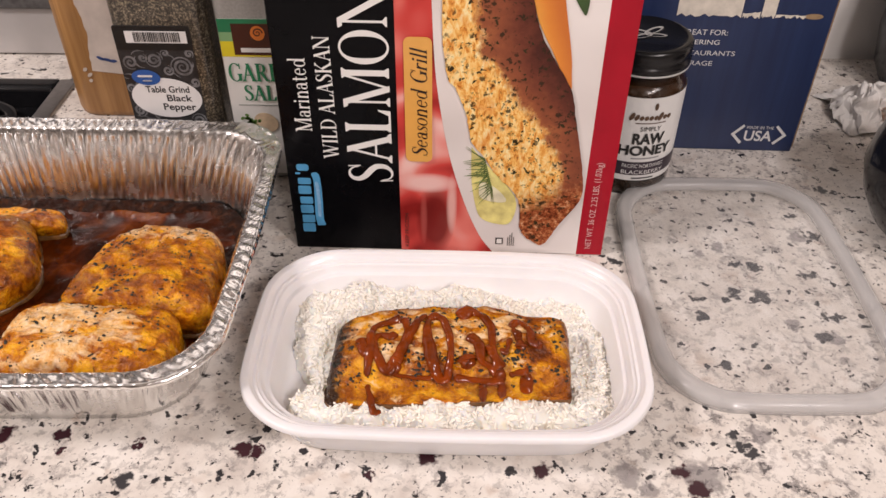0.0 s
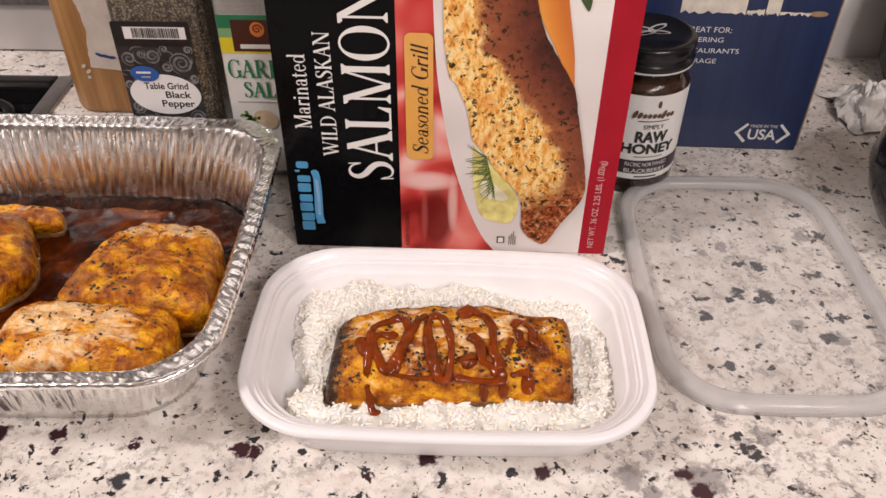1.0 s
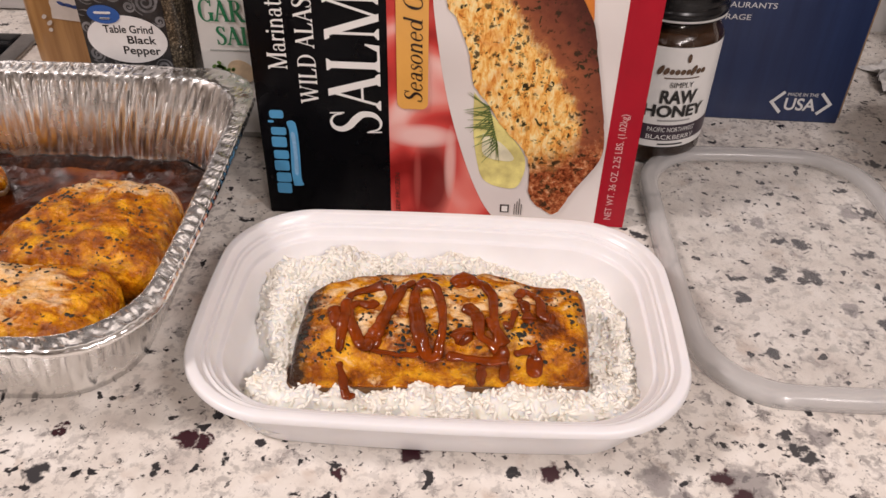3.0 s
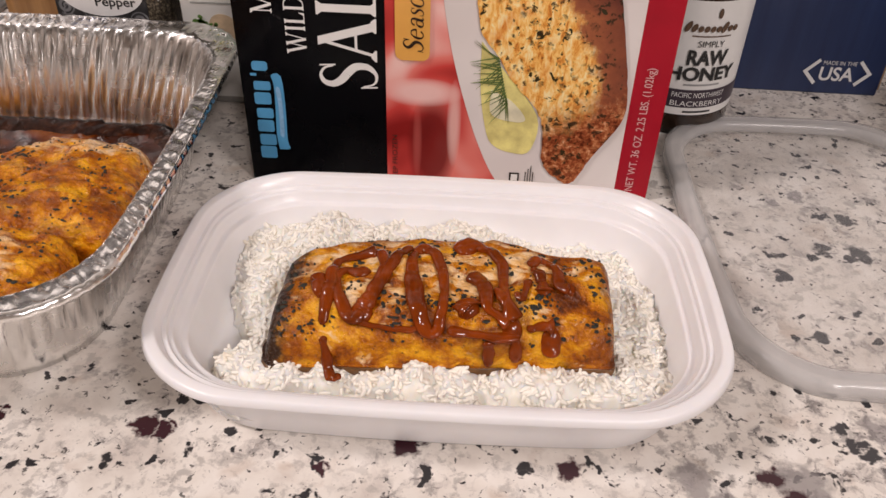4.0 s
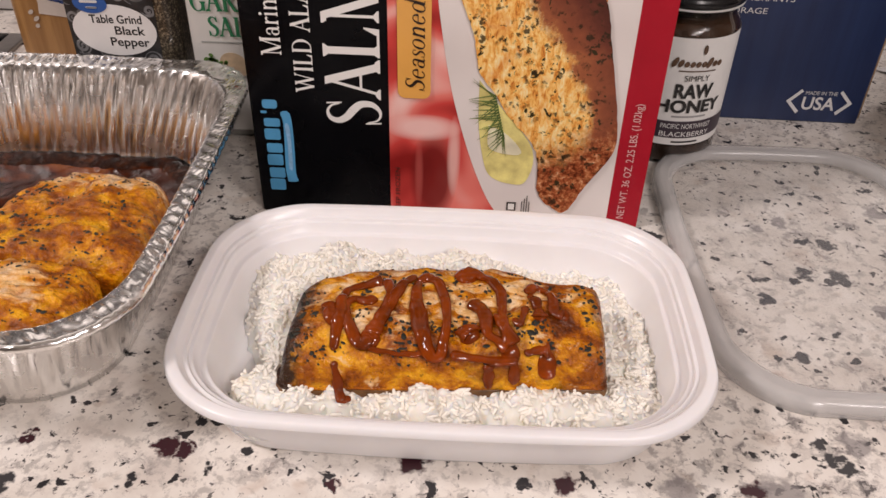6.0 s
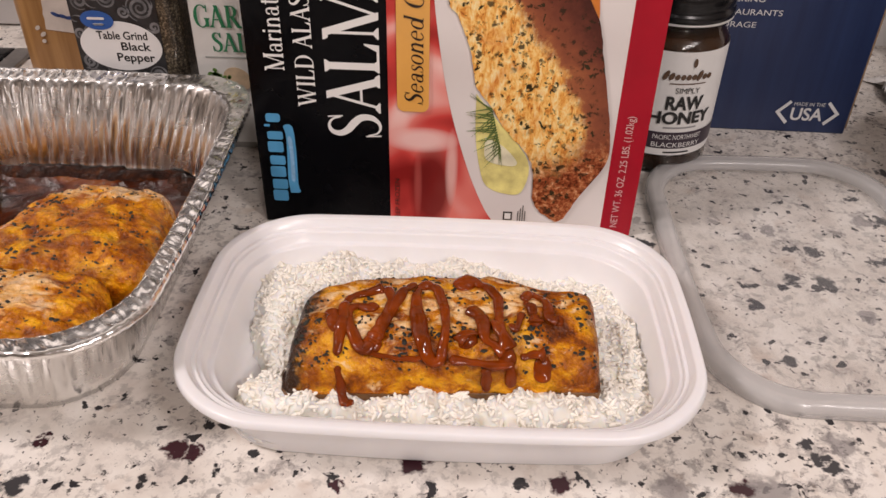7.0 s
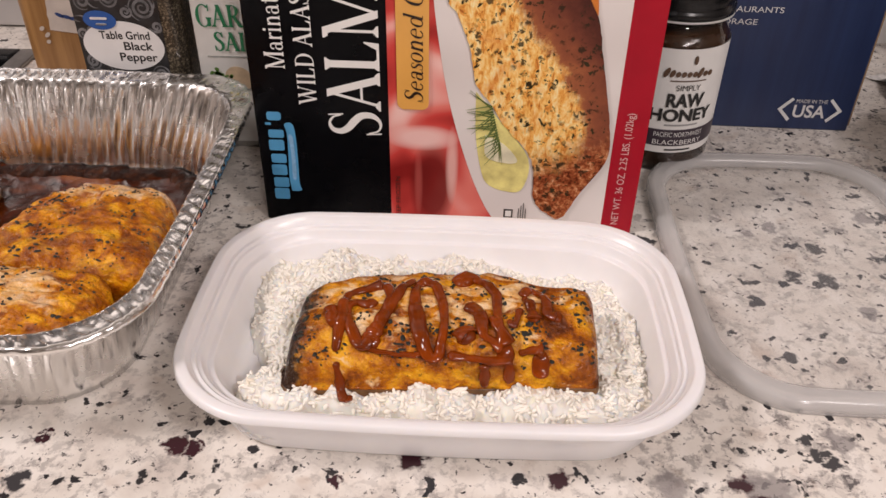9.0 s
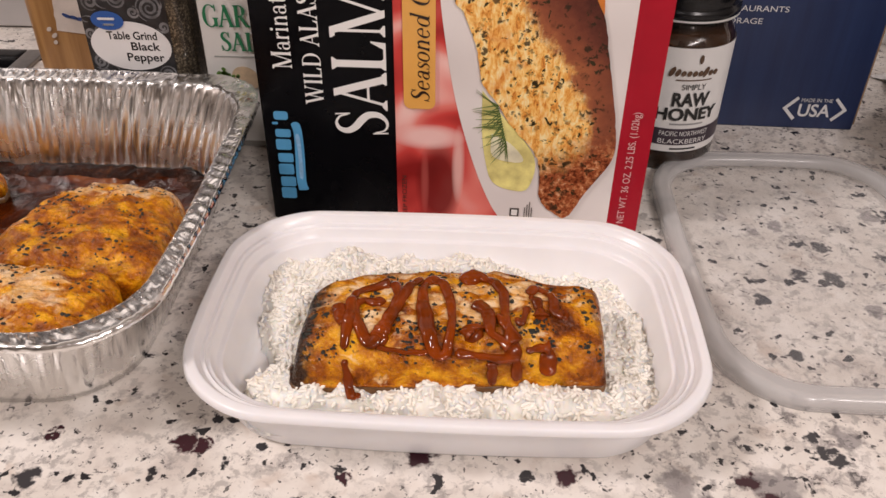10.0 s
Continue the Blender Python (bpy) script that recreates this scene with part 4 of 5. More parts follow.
def tray_fillet(at, turn, hw, hd, top_h, mat, seed, label, flakes, corners=None, dome=0.0030):
    mesh, height, skin = slab(hw, hd, top_h, 0.0098, seed, 0.0, 0.0034, 7.0 if corners else 4.0, 40, 0.42 if corners else 0.62, dome)
    there = skewed(hw, hd, [(x - at[0], y - at[1]) for x, y in corners])[0] if corners else (lambda x, y: (x, y))
    ob = thing("baked_salmon_fillet", (*at, 0), label, "salmon fillet", turn=turn, group="salmon fillets in the foil pan")
    part("flesh", moved(mesh, there), mat, ob)
    part("skin", moved(skin, there), M_SKIN, ob, "dark salmon skin")

    def spot(g):
        x, y = g.uniform(-0.92, 0.92) * hw, g.uniform(-0.9, 0.9) * hd
        if noise.noise(Vector((x * 60 + seed, y * 80, 3.0))) < 0.0:
            return None
        return (*there(x, y), height(x, y) + 0.0002)
    tagged(part("seasoning", flecks(flakes, spot, 0.00105, seed), M_HERB, ob), "dark dried herb flecks", kind="stuff")


tray_fillet((-0.184, 0.405), 0, 0.050, 0.044, 0.0385, M_BAKED, 4, "amber glazed baked salmon fillet lying in pan juices", 420, [(-0.216, 0.450), (-0.145, 0.449), (-0.134, 0.362), (-0.243, 0.370)], 0.0075)
tray_fillet((-0.203, 0.335), 0, 0.054, 0.031, 0.0415, M_BAKED_PALE, 9, "pale baked salmon fillet with herb flecks in the foil pan", 260, [(-0.256, 0.366), (-0.153, 0.368), (-0.147, 0.309), (-0.258, 0.308)], 0.0070)
tray_fillet((-0.325, 0.415), 20, 0.055, 0.045, 0.0350, M_BAKED_DARK, 15, "dark glazed salmon fillet in the foil pan", 240)
tray_fillet((-0.305, 0.472), 0, 0.036, 0.012, 0.0215, M_BAKED_DARK, 21, "low salmon scrap sunk in the dark pan juices", 60, [(-0.345, 0.484), (-0.272, 0.482), (-0.266, 0.462), (-0.345, 0.460)])

# ---- clear container lid ----
M_LID = see_through("clear_lid", (0.55, 0.55, 0.56), 0.14, 0.15)
M_LID_RIM = see_through("frosted_lid_rim", (0.70, 0.695, 0.69), 0.13, 0.38)
lid = thing("container_lid", (0.2185, 0.4305, 0), "clear frosted plastic container lid lying on the countertop", "lid")
LW, LD, LR = 0.0815, 0.1175, 0.042
part("rim", rr_loft(LW, LD, LR, [(0.0, 0.0006), (0.0, 0.0072), (0.0010, 0.0088), (0.0045, 0.0092), (0.0062, 0.0086), (0.0078, 0.0090), (0.0098, 0.0088), (0.0110, 0.0070), (0.0116, 0.0034), (0.0108, 0.0030),
                                 (0.0098, 0.0074), (0.0080, 0.0078), (0.0050, 0.0080), (0.0018, 0.0074), (0.0012, 0.0006)], 30, 16, 0.004, closed=True), M_LID_RIM, lid, "frosted raised rim")
part("panel", rr_loft(LW, LD, LR, [(0.0117, 0.0034), (0.0150, 0.0036), (0.0160, 0.0044), (0.0185, 0.0044), (0.0195, 0.0037), (0.06, 0.0037)], 30, 16, 0.004, cap_last=True), M_LID, lid)

# ---- salmon carton ----
def carton():
    root = thing("salmon_carton", (0.0115, 0.4615, 0), "black and red frozen salmon carton standing on its end", "carton", turn=-1.2)
    x0, x1, h, deep = -0.1115, 0.1100, 0.27, 0.052
    card = plain("black_print", (0.003, 0.003, 0.004), 0.20, 0.2, 50.0, spec=0.10)
    part("box", block(x0, x1, 0.0, deep, 0.0, h, 0.0012), card, root)
    o = -0.0115

    def r(a, b, c, d, rad=0.0):
        return rect(a + o, b + o, c, d, rad)

    def shape(points, closed=True, steps=5):
        pts = [(x + o, 0, z) for x, z in points]
        line = smooth_line(pts + [pts[0]], steps)[:-1] if closed else smooth_line(pts, steps)
        return [(p.x, p.z) for p in line]
    # photograph
    photo = material("photo_red", rough=0.28, spec=0.15)
    paint(photo, ramp(photo, noise_tex(photo, 26.0, 1.0, 0.4, 0.5, stretch(photo, 1, 1, 1, 1.0)), (0.30, (0.26, 0.016, 0.015)), (0.44, (0.60, 0.060, 0.052)), (0.56, (0.78, 0.21, 0.175)), (0.68, (0.90, 0.58, 0.53))))
    psep = photo.node_tree.nodes.new("ShaderNodeSeparateXYZ")
    wire(photo, coords(photo), psep.inputs[0])

    def glow(cx, cz, rx, rz, soft):
        dx = calc(photo, "POWER", calc(photo, "DIVIDE", calc(photo, "SUBTRACT", psep.outputs[0], cx + o), rx), 2.0)
        dz = calc(photo, "POWER", calc(photo, "DIVIDE", calc(photo, "SUBTRACT", psep.outputs[2], cz), rz), 2.0)
        k = photo.node_tree.nodes.new("ShaderNodeMapRange")
        k.inputs[1].default_value, k.inputs[2].default_value = 1.0 + soft, 1.0 - soft
        wire(photo, calc(photo, "ADD", dx, dz), k.inputs[0])
        return k.outputs[0]
    base = bsdf(photo).inputs["Base Color"].links[0].from_socket
    base = blend(photo, calc(photo, "MULTIPLY", glow(0.001, 0.028, 0.0115, 0.026, 0.5), 0.9), base, (0.17, 0.014, 0.013))
    base = blend(photo, calc(photo, "MULTIPLY", glow(-0.005, 0.060, 0.0170, 0.0065, 0.7), 0.85), base, (0.90, 0.62, 0.58))
    base = blend(photo, calc(photo, "MULTIPLY", glow(0.0125, 0.042, 0.0030, 0.0200, 0.8), 0.8), base, (0.86, 0.54, 0.49))
    base = blend(photo, calc(photo, "MULTIPLY", glow(-0.007, 0.030, 0.0020, 0.0180, 0.9), 0.45), base, (0.62, 0.14, 0.12))
    paint(photo, base)
    part("photograph", sheet(r(-0.0235, 0.1030, 0.0006, h - 0.002), -0.0002), photo, root, "blurred red table setting in print", False)
    plate = material("photo_plate", rough=0.28, spec=0.15)
    paint(plate, ramp(plate, noise_tex(plate, 14.0, 1.0), (0.3, (0.70, 0.65, 0.63)), (0.7, (0.86, 0.82, 0.80))))
    curve = shape([(-0.004, 0.262), (-0.0013, 0.190), (0.0004, 0.152), (0.0034, 0.123), (0.0103, 0.083), (0.0211, 0.0444), (0.0324, 0.0160), (0.0425, 0.0008)], False)
    part("print_plate", sheet(curve + [(0.1030 + o, 0.0008), (0.1030 + o, 0.266)], -0.0006), plate, root, "", False)
    lemon = plain("photo_lemon", (0.82, 0.71, 0.26), 0.3, 0.3, 90.0)
    part("print_lemon", sheet(shape([(0.0249, 0.0900), (0.036, 0.076), (0.056, 0.050), (0.054, 0.029), (0.044, 0.0270), (0.033, 0.032), (0.0285, 0.0446), (0.0255, 0.065)]), -0.0010), lemon, root, "", False)
    pith = plain("photo_lemon_pith", (0.84, 0.80, 0.58), 0.3, 0.2, 90.0)
    part("print_lemon_slice", sheet(shape([(0.031, 0.064), (0.042, 0.058), (0.050, 0.048), (0.044, 0.046), (0.032, 0.050)]), -0.0013), pith, root, "", False)
    green = plain("photo_dill", (0.13, 0.19, 0.05), 0.4, 0.4, 300.0)
    strands = []
    rng = random.Random(3)
    for i in range(34):
        f = i / 33
        bx, bz = 0.034 + 0.006 * f + o, 0.082 - 0.026 * f
        a = radians(150 + 70 * f + rng.uniform(-18, 18)) if i % 2 else radians(200 + 80 * f + rng.uniform(-15, 15))
        l = rng.uniform(0.010, 0.019) * (1 - 0.2 * f)
        dx, dz = math.cos(a), math.sin(a)
        w = 0.00042
        strands.append(sheet([(bx - dz * w, bz + dx * w), (bx + dz * w, bz - dx * w), (bx + dx * l, bz + dz * l)], -0.0016))
    part("print_dill", joined(strands), green, root, "", False)
    # the printed fish
    fish = material("photo_fish", rough=0.28, spec=0.15)
    sep = fish.node_tree.nodes.new("ShaderNodeSeparateXYZ")
    wire(fish, coords(fish), sep.inputs[0])
    px, pz = calc(fish, "SUBTRACT", sep.outputs[0], o), sep.outputs[2]
    split = [(0.0, 0.082), (0.050, 0.0842), (0.066, 0.0840), (0.090, 0.0785), (0.1076, 0.0675), (0.1266, 0.0510), (0.1469, 0.0372), (0.1565, 0.0290), (0.1749, 0.0262), (0.191, 0.0246), (0.24, 0.022)]
    border = ramp(fish, calc(fish, "MULTIPLY", pz, 4.0), *[(z * 4, x * 5) for z, x in split])
    fray = calc(fish, "MULTIPLY", calc(fish, "SUBTRACT", noise_tex(fish, 90.0, 5.0, 0.7), 0.5), 0.026)
    past = calc(fish, "ADD", calc(fish, "SUBTRACT", px, calc(fish, "MULTIPLY", border, 0.2)), fray)
    v = stretch(fish, 1.6, 1.0, 0.7, 4.0)
    flakes = ramp(fish, noise_tex(fish, 210.0, 5.0, 0.65, 0.5, v), (0.30, (0.42, 0.11, 0.022)), (0.40, (0.78, 0.33, 0.06)), (0.50, (0.95, 0.58, 0.17)), (0.64, (0.98, 0.81, 0.43)))
    flakes = blend(fish, ramp(fish, noise_tex(fish, 60.0, 3.0, 0.6, 0.4, stretch(fish, 1, 1, 1, 6.0)), (0.54, 0.0), (0.68, 0.5)), flakes, (0.70, 0.24, 0.06))
    glazed = ramp(fish, calc(fish, "ADD", past, calc(fish, "MULTIPLY", noise_tex(fish, 45.0, 3.0), 0.012)), (0.004, (0.44, 0.155, 0.060)), (0.015, (0.28, 0.085, 0.040)), (0.030, (0.165, 0.046, 0.027)), (0.044, (0.07, 0.020, 0.015)))
    side = fish.node_tree.nodes.new("ShaderNodeMapRange")
    side.inputs[1].default_value, side.inputs[2].default_value = -0.003, 0.004
    wire(fish, past, side.inputs[0])
    c = blend(fish, side.outputs[0], flakes, glazed)
    tip = fish.node_tree.nodes.new("ShaderNodeMapRange")
    tip.inputs[1].default_value, tip.inputs[2].default_value = 0.064, 0.044
    wire(fish, calc(fish, "ADD", calc(fish, "ADD", pz, calc(fish, "MULTIPLY", fray, 0.8)), calc(fish, "MULTIPLY", calc(fish, "SUBTRACT", px, 0.08), -0.35)), tip.inputs[0])
    crisp = ramp(fish, noise_tex(fish, 330.0, 4.0, 0.7, 0.4), (0.34, (0.09, 0.016, 0.006)), (0.50, (0.34, 0.085, 0.03)), (0.62, (0.58, 0.24, 0.10)), (0.74, (0.84, 0.60, 0.42)))
    c = blend(fish, tip.outputs[0], c, crisp)
    swirl = fish.node_tree.nodes.new("ShaderNodeTexNoise")
    swirl.inputs["Scale"].default_value = 320.0
    wire(fish, coords(fish), swirl.inputs["Vector"])
    push = node(fish, "ShaderNodeVectorMath", op="MULTIPLY_ADD", i1=(0.007, 0.0, 0.007))
    wire(fish, swirl.outputs["Color"], push.inputs[0])
    wire(fish, coords(fish), push.inputs[2])
    warped = push.outputs[0]
    herbs = ramp(fish, noise_tex(fish, 230.0, 3.0, 0.55, 0.5, stretch(fish, 1, 1, 1, 8.0)), (0.63, 0.0), (0.67, 1.0))
    c = blend(fish, herbs, c, (0.035, 0.028, 0.012))
    c = blend(fish, calc(fish, "MULTIPLY", spots(fish, 250.0, 0.26, 0.16, warped), ramp(fish, noise_tex(fish, 75.0, 3.0), (0.44, 0.0), (0.54, 0.9))), c, (0.03, 0.02, 0.01))
    paint(fish, c)
    rim_l = [(0.0060, 0.230), (0.0051, 0.1907), (0.0053, 0.1663), (0.0087, 0.1402), (0.0137, 0.1330), (0.0207, 0.1143), (0.0246, 0.0947), (0.0337, 0.0825), (0.0413, 0.0700), (0.0527, 0.0572), (0.0588, 0.0461), (0.0612, 0.0230), (0.0685, 0.0135), (0.0782, 0.0100)]
    rim_r = [(0.0894, 0.0305), (0.1009, 0.0512), (0.0991, 0.0751), (0.0917, 0.1094), (0.0857, 0.1339), (0.0741, 0.1534), (0.0647, 0.1703), (0.0583, 0.1913), (0.050, 0.230)]
    rough_rim = [(x + 0.0007 * noise.noise(Vector((x * 300, z * 300, 1.0))), z + 0.0007 * noise.noise(Vector((x * 300, z * 300, 5.0)))) for x, z in shape(rim_l + rim_r, False, 8)]
    part("print_fish", sheet(rough_rim, -0.0016), fish, root, "", False)
    carrot = material("photo_carrot", rough=0.3)
    csep = carrot.node_tree.nodes.new("ShaderNodeSeparateXYZ")
    wire(carrot, coords(carrot), csep.inputs[0])
    paint(carrot, ramp(carrot, calc(carrot, "ADD", calc(carrot, "ADD", csep.outputs[0], calc(carrot, "MULTIPLY", csep.outputs[2], 0.30)), calc(carrot, "MULTIPLY", noise_tex(carrot, 70.0, 3.0), 0.006)), (0.103, (0.84, 0.42, 0.07)), (0.112, (0.76, 0.26, 0.03)), (0.122, (0.60, 0.16, 0.02))))
    part("print_carrot", sheet(shape([(0.052, 0.210), (0.0583, 0.1913), (0.0626, 0.1769), (0.0739, 0.1551), (0.0821, 0.1375), (0.0857, 0.1339), (0.0848, 0.1450), (0.0831, 0.1587), (0.0765, 0.1915), (0.073, 0.215)]), -0.0011), carrot, root, "", False)
    leaf = plain("photo_leaf", (0.035, 0.075, 0.018), 0.3, 0.3, 90.0)
    part("print_leaf", sheet(shape([(0.080, 0.196), (0.086, 0.186), (0.0895, 0.183), (0.090, 0.196), (0.084, 0.206)]), -0.0011), leaf, root, "", False)
    # red band, badge and lettering
    red = plain("red_print", (0.38, 0.008, 0.022), 0.26, 0.08, 40.0, spec=0.15)
    part("red_band", sheet(r(0.1030, 0.1212, 0.0006, h - 0.002), -0.0006), red, root, "dark red printed band", False)
    amber = plain("amber_print", (0.78, 0.40, 0.09), 0.25, 0.05, 40.0)
    part("badge", sheet(r(-0.0185, -0.0010, 0.078, 0.167, 0.004), -0.0012), amber, root, "amber name badge", False)
    white, ink = plain("white_print", (0.82, 0.81, 0.79), 0.3, 0.02), plain("ink_print", (0.02, 0.012, 0.008), 0.3, 0.1)

    def w(text, a, b, c, d, mat, y=-0.0004, **k):
        part("lettering", words(text, a + o, b + o, c, d, y, True, **k), mat, root, "", False)
    def serif(text, a, b, c, d, mat, y=-0.0004, shear=0.0):
        part("lettering", roman(text, a + o, b + o, c, d, y, True, shear), mat, root, "", False)
    serif("SALMON", -0.0582, -0.0272, 0.0605, 0.1960, white)
    serif("WILD ALASKAN", -0.0738, -0.0634, 0.0783, 0.1660, white)
    serif("Marinated", -0.0905, -0.0792, 0.0990, 0.1515, white)
    serif("Seasoned Grill", -0.0147, -0.0040, 0.0828, 0.1605, ink, y=-0.0016, shear=0.22)
    w("NET WT. 36 OZ. 2.25 LBS. (1.02kg)", 0.1085, 0.1140, 0.0065, 0.080, plain("pale_print", (0.72, 0.45, 0.45), 0.3), y=-0.0010)
    w("KEEP FROZEN", -0.0205, -0.0178, 0.004, 0.034, ink, y=-0.0006)
    # brand mark as plain shapes
    blue = plain("brand_blue", (0.09, 0.34, 0.60), 0.3, 0.1)
    for i in range(6):
        z, tall, lift = 0.0152 + i * 0.0083, (0.0074, 0.0066, 0.0070, 0.0058, 0.0068, 0.0050)[i], 0.0004 * (i % 2)
        part("brand_bar", sheet(r(-0.0937 + lift, -0.0848 + lift, z, z + tall, 0.0012), -0.0002), blue, root, "", False)
    part("brand_bar", sheet(r(-0.0945, -0.0912, 0.0648, 0.0662, 0.0004), -0.0002), blue, root, "", False)
    part("brand_bar", sheet(r(-0.0932, -0.0850, 0.0678, 0.0730, 0.0016), -0.0002), blue, root, "", False)
    part("brand_ribbon", sheet(shape([(-0.0830, 0.0210), (-0.0772, 0.0217), (-0.0782, 0.0270), (-0.0776, 0.0485), (-0.0785, 0.0650), (-0.0836, 0.0655), (-0.0826, 0.0600), (-0.0829, 0.0482), (-0.0838, 0.0300)], True, 3), -0.0002), blue, root, "", False)
    part("brand_ribbon", sheet(shape([(-0.0818, 0.0300), (-0.0796, 0.0300), (-0.0791, 0.0485), (-0.0796, 0.0580), (-0.0818, 0.0580), (-0.0812, 0.0482)], True, 3), -0.0005), plain("brand_pale", (0.26, 0.48, 0.72), 0.3, 0.2, 300.0), root, "", False)
    for k in range(4):
        part("small_print", sheet(r(0.0528 + 0.0014 * k, 0.0532 + 0.0014 * k, 0.0072, 0.0150 + 0.002 * (k % 3)), -0.0010), ink, root, "", False)
    part("stamp", sheet(r(0.0442, 0.0496, 0.0085, 0.0142), -0.0010), ink, root, "", False)
    part("stamp_field", sheet(r(0.0451, 0.0487, 0.0094, 0.0133), -0.0013), white, root, "", False)


carton()


# ---- honey jar ----
def curved(outline, cx, cy, radius, seg_rows=1):
    """Bends a flat print (verts with x, z) round an upright cylinder."""
    verts, faces = outline
    out = []
    for x, y, z in verts:
        a = x / radius
        q = radius - y
        out.append((cx + q * math.sin(a), cy - q * math.cos(a), z))
    return out, faces


def strip(x0, x1, z0, z1, y=0.0, n=24):
    verts, faces = [], []
    for i in range(n + 1):
        x = x0 + (x1 - x0) * i / n
        verts += [(x, y, z0), (x, y, z1)]
    faces = [(2 * i, 2 * i + 2, 2 * i + 3, 2 * i + 1) for i in range(n)]
    return verts, faces


def honey():
    root = thing("honey_jar", (0.1545, 0.5650, 0), "dark honey jar with white label and black screw lid", "jar", turn=9.0)
    R = 0.0345
    glassy = material("jar_glass", (1, 1, 1), 0.02)
    bsdf(glassy).inputs["Transmission Weight"].default_value = 1.0
    bsdf(glassy).inputs["IOR"].default_value = 1.45
    g = part("glass", lathe([(R - 0.006, 0.0), (R - 0.002, 0.001), (R, 0.005), (R, 0.086), (R - 0.001, 0.092), (R - 0.0045, 0.098), (R - 0.005, 0.104)], 64), glassy, root, "clear glass")
    g.visible_shadow = False
    part("honey", lathe([(R - 0.008, 0.002), (R - 0.0022, 0.005), (R - 0.0018, 0.085), (R - 0.005, 0.0945), (R - 0.006, 0.0950)], 48), plain("honey", (0.028, 0.011, 0.004), 0.12, 0.3), root, "dark amber honey")
    capm = plain("black_lid", (0.006, 0.006, 0.007), 0.25, 0.1, spec=0.4)
    lidp = part("lid", lathe([(R - 0.003, 0.1055), (R - 0.0005, 0.1055), (R - 0.0005, 0.1095), (R - 0.0016, 0.1103), (R - 0.0016, 0.1130), (R - 0.0008, 0.1138), (R - 0.0008, 0.1205), (R - 0.0022, 0.1225), (R - 0.0050, 0.1235), (R - 0.0060, 0.1226), (0.004, 0.1226)], 72), capm, root, "black screw lid")
    seal = part("seal_band", lathe([(R - 0.0030, 0.1038), (R - 0.0006, 0.1038), (R - 0.0006, 0.1050), (R - 0.0030, 0.1050)], 48, cap_first=False, cap_last=False), plain("seal", (0.6, 0.6, 0.58), 0.3), root)
    silver = plain("lid_emblem", (0.55, 0.54, 0.52), 0.3, 0.1)
    for rx, ry, cx, cy, turn in ((0.010, 0.0035, 0.006, 0.004, 30), (0.010, 0.0035, -0.006, 0.004, -30), (0.008, 0.0030, 0.005, -0.004, -15), (0.008, 0.0030, -0.005, -0.004, 15)):
        ring = oval(cx, cy, rx, ry, 20, turn)
        inner = oval(cx, cy, rx * 0.72, ry * 0.6, 20, turn)
        part("emblem", loft([[(x, y, 0.1229) for x, y in inner], [(x, y, 0.1231) for x, y in ring]]), silver, lidp)
    rl = R + 0.0003
    paper = plain("label_paper", (0.74, 0.735, 0.72), 0.45, 0.03, 90.0)
    part("label", curved(strip(-0.050, 0.050, 0.0165, 0.0885), 0, 0, rl), paper, root, "white paper label")
    part("label_band", curved(strip(-0.050, 0.050, 0.0215, 0.0335, 0.0), 0, 0, rl + 0.0003), plain("label_purple", (0.035, 0.022, 0.035), 0.4), root, "dark purple band")
    ink = plain("label_ink", (0.014, 0.014, 0.014), 0.5, 0.1)
    tan = plain("label_brand", (0.10, 0.055, 0.03), 0.5, 0.1)

    def w(text, x0, x1, z0, z1, mat, **k):
        part("lettering", curved(words(text, x0, x1, z0, z1, 0, **k), 0, 0, rl + 0.0005), mat, root, "", False)
    w("RAW", -0.0120, 0.0130, 0.0495, 0.0592, ink, thin=0.035)
    w("HONEY", -0.0215, 0.0215, 0.0395, 0.0485, ink, thin=0.035)
    w("SIMPLY", -0.0075, 0.0085, 0.0612, 0.0650, ink)
    w("PACIFIC NORTHWEST", -0.0165, 0.0175, 0.0285, 0.0318, paper)
    w("BLACKBERRY", -0.0165, 0.0175, 0.0228, 0.0262, paper)
    for k in range(9):
        tall = 0.0046 if k in (0, 6) else 0.0034 if k == 1 else 0.0024
        part("brand_bar", curved(sheet(oval(-0.0150 + k * 0.0036, 0.0712 + tall * 0.4, 0.0015, tall * 0.8, 14, -24), 0), 0, 0, rl + 0.0004), tan, root, "", False)
    part("brand_bar", curved(strip(-0.0120, 0.0120, 0.0672, 0.0680), 0, 0, rl + 0.0004), tan, root)
    part("brand_bar", curved(sheet(oval(0.002, 0.0815, 0.0013, 0.0030, 14), 0), 0, 0, rl + 0.0004), tan, root, "", False)
    part("small_print", curved(strip(-0.011, 0.012, 0.0362, 0.0374), 0, 0, rl + 0.0004), plain("grey_print", (0.3, 0.3, 0.3), 0.5), root)
    part("small_print", curved(strip(-0.008, 0.010, 0.0182, 0.0194), 0, 0, rl + 0.0004), ink, root)


honey()


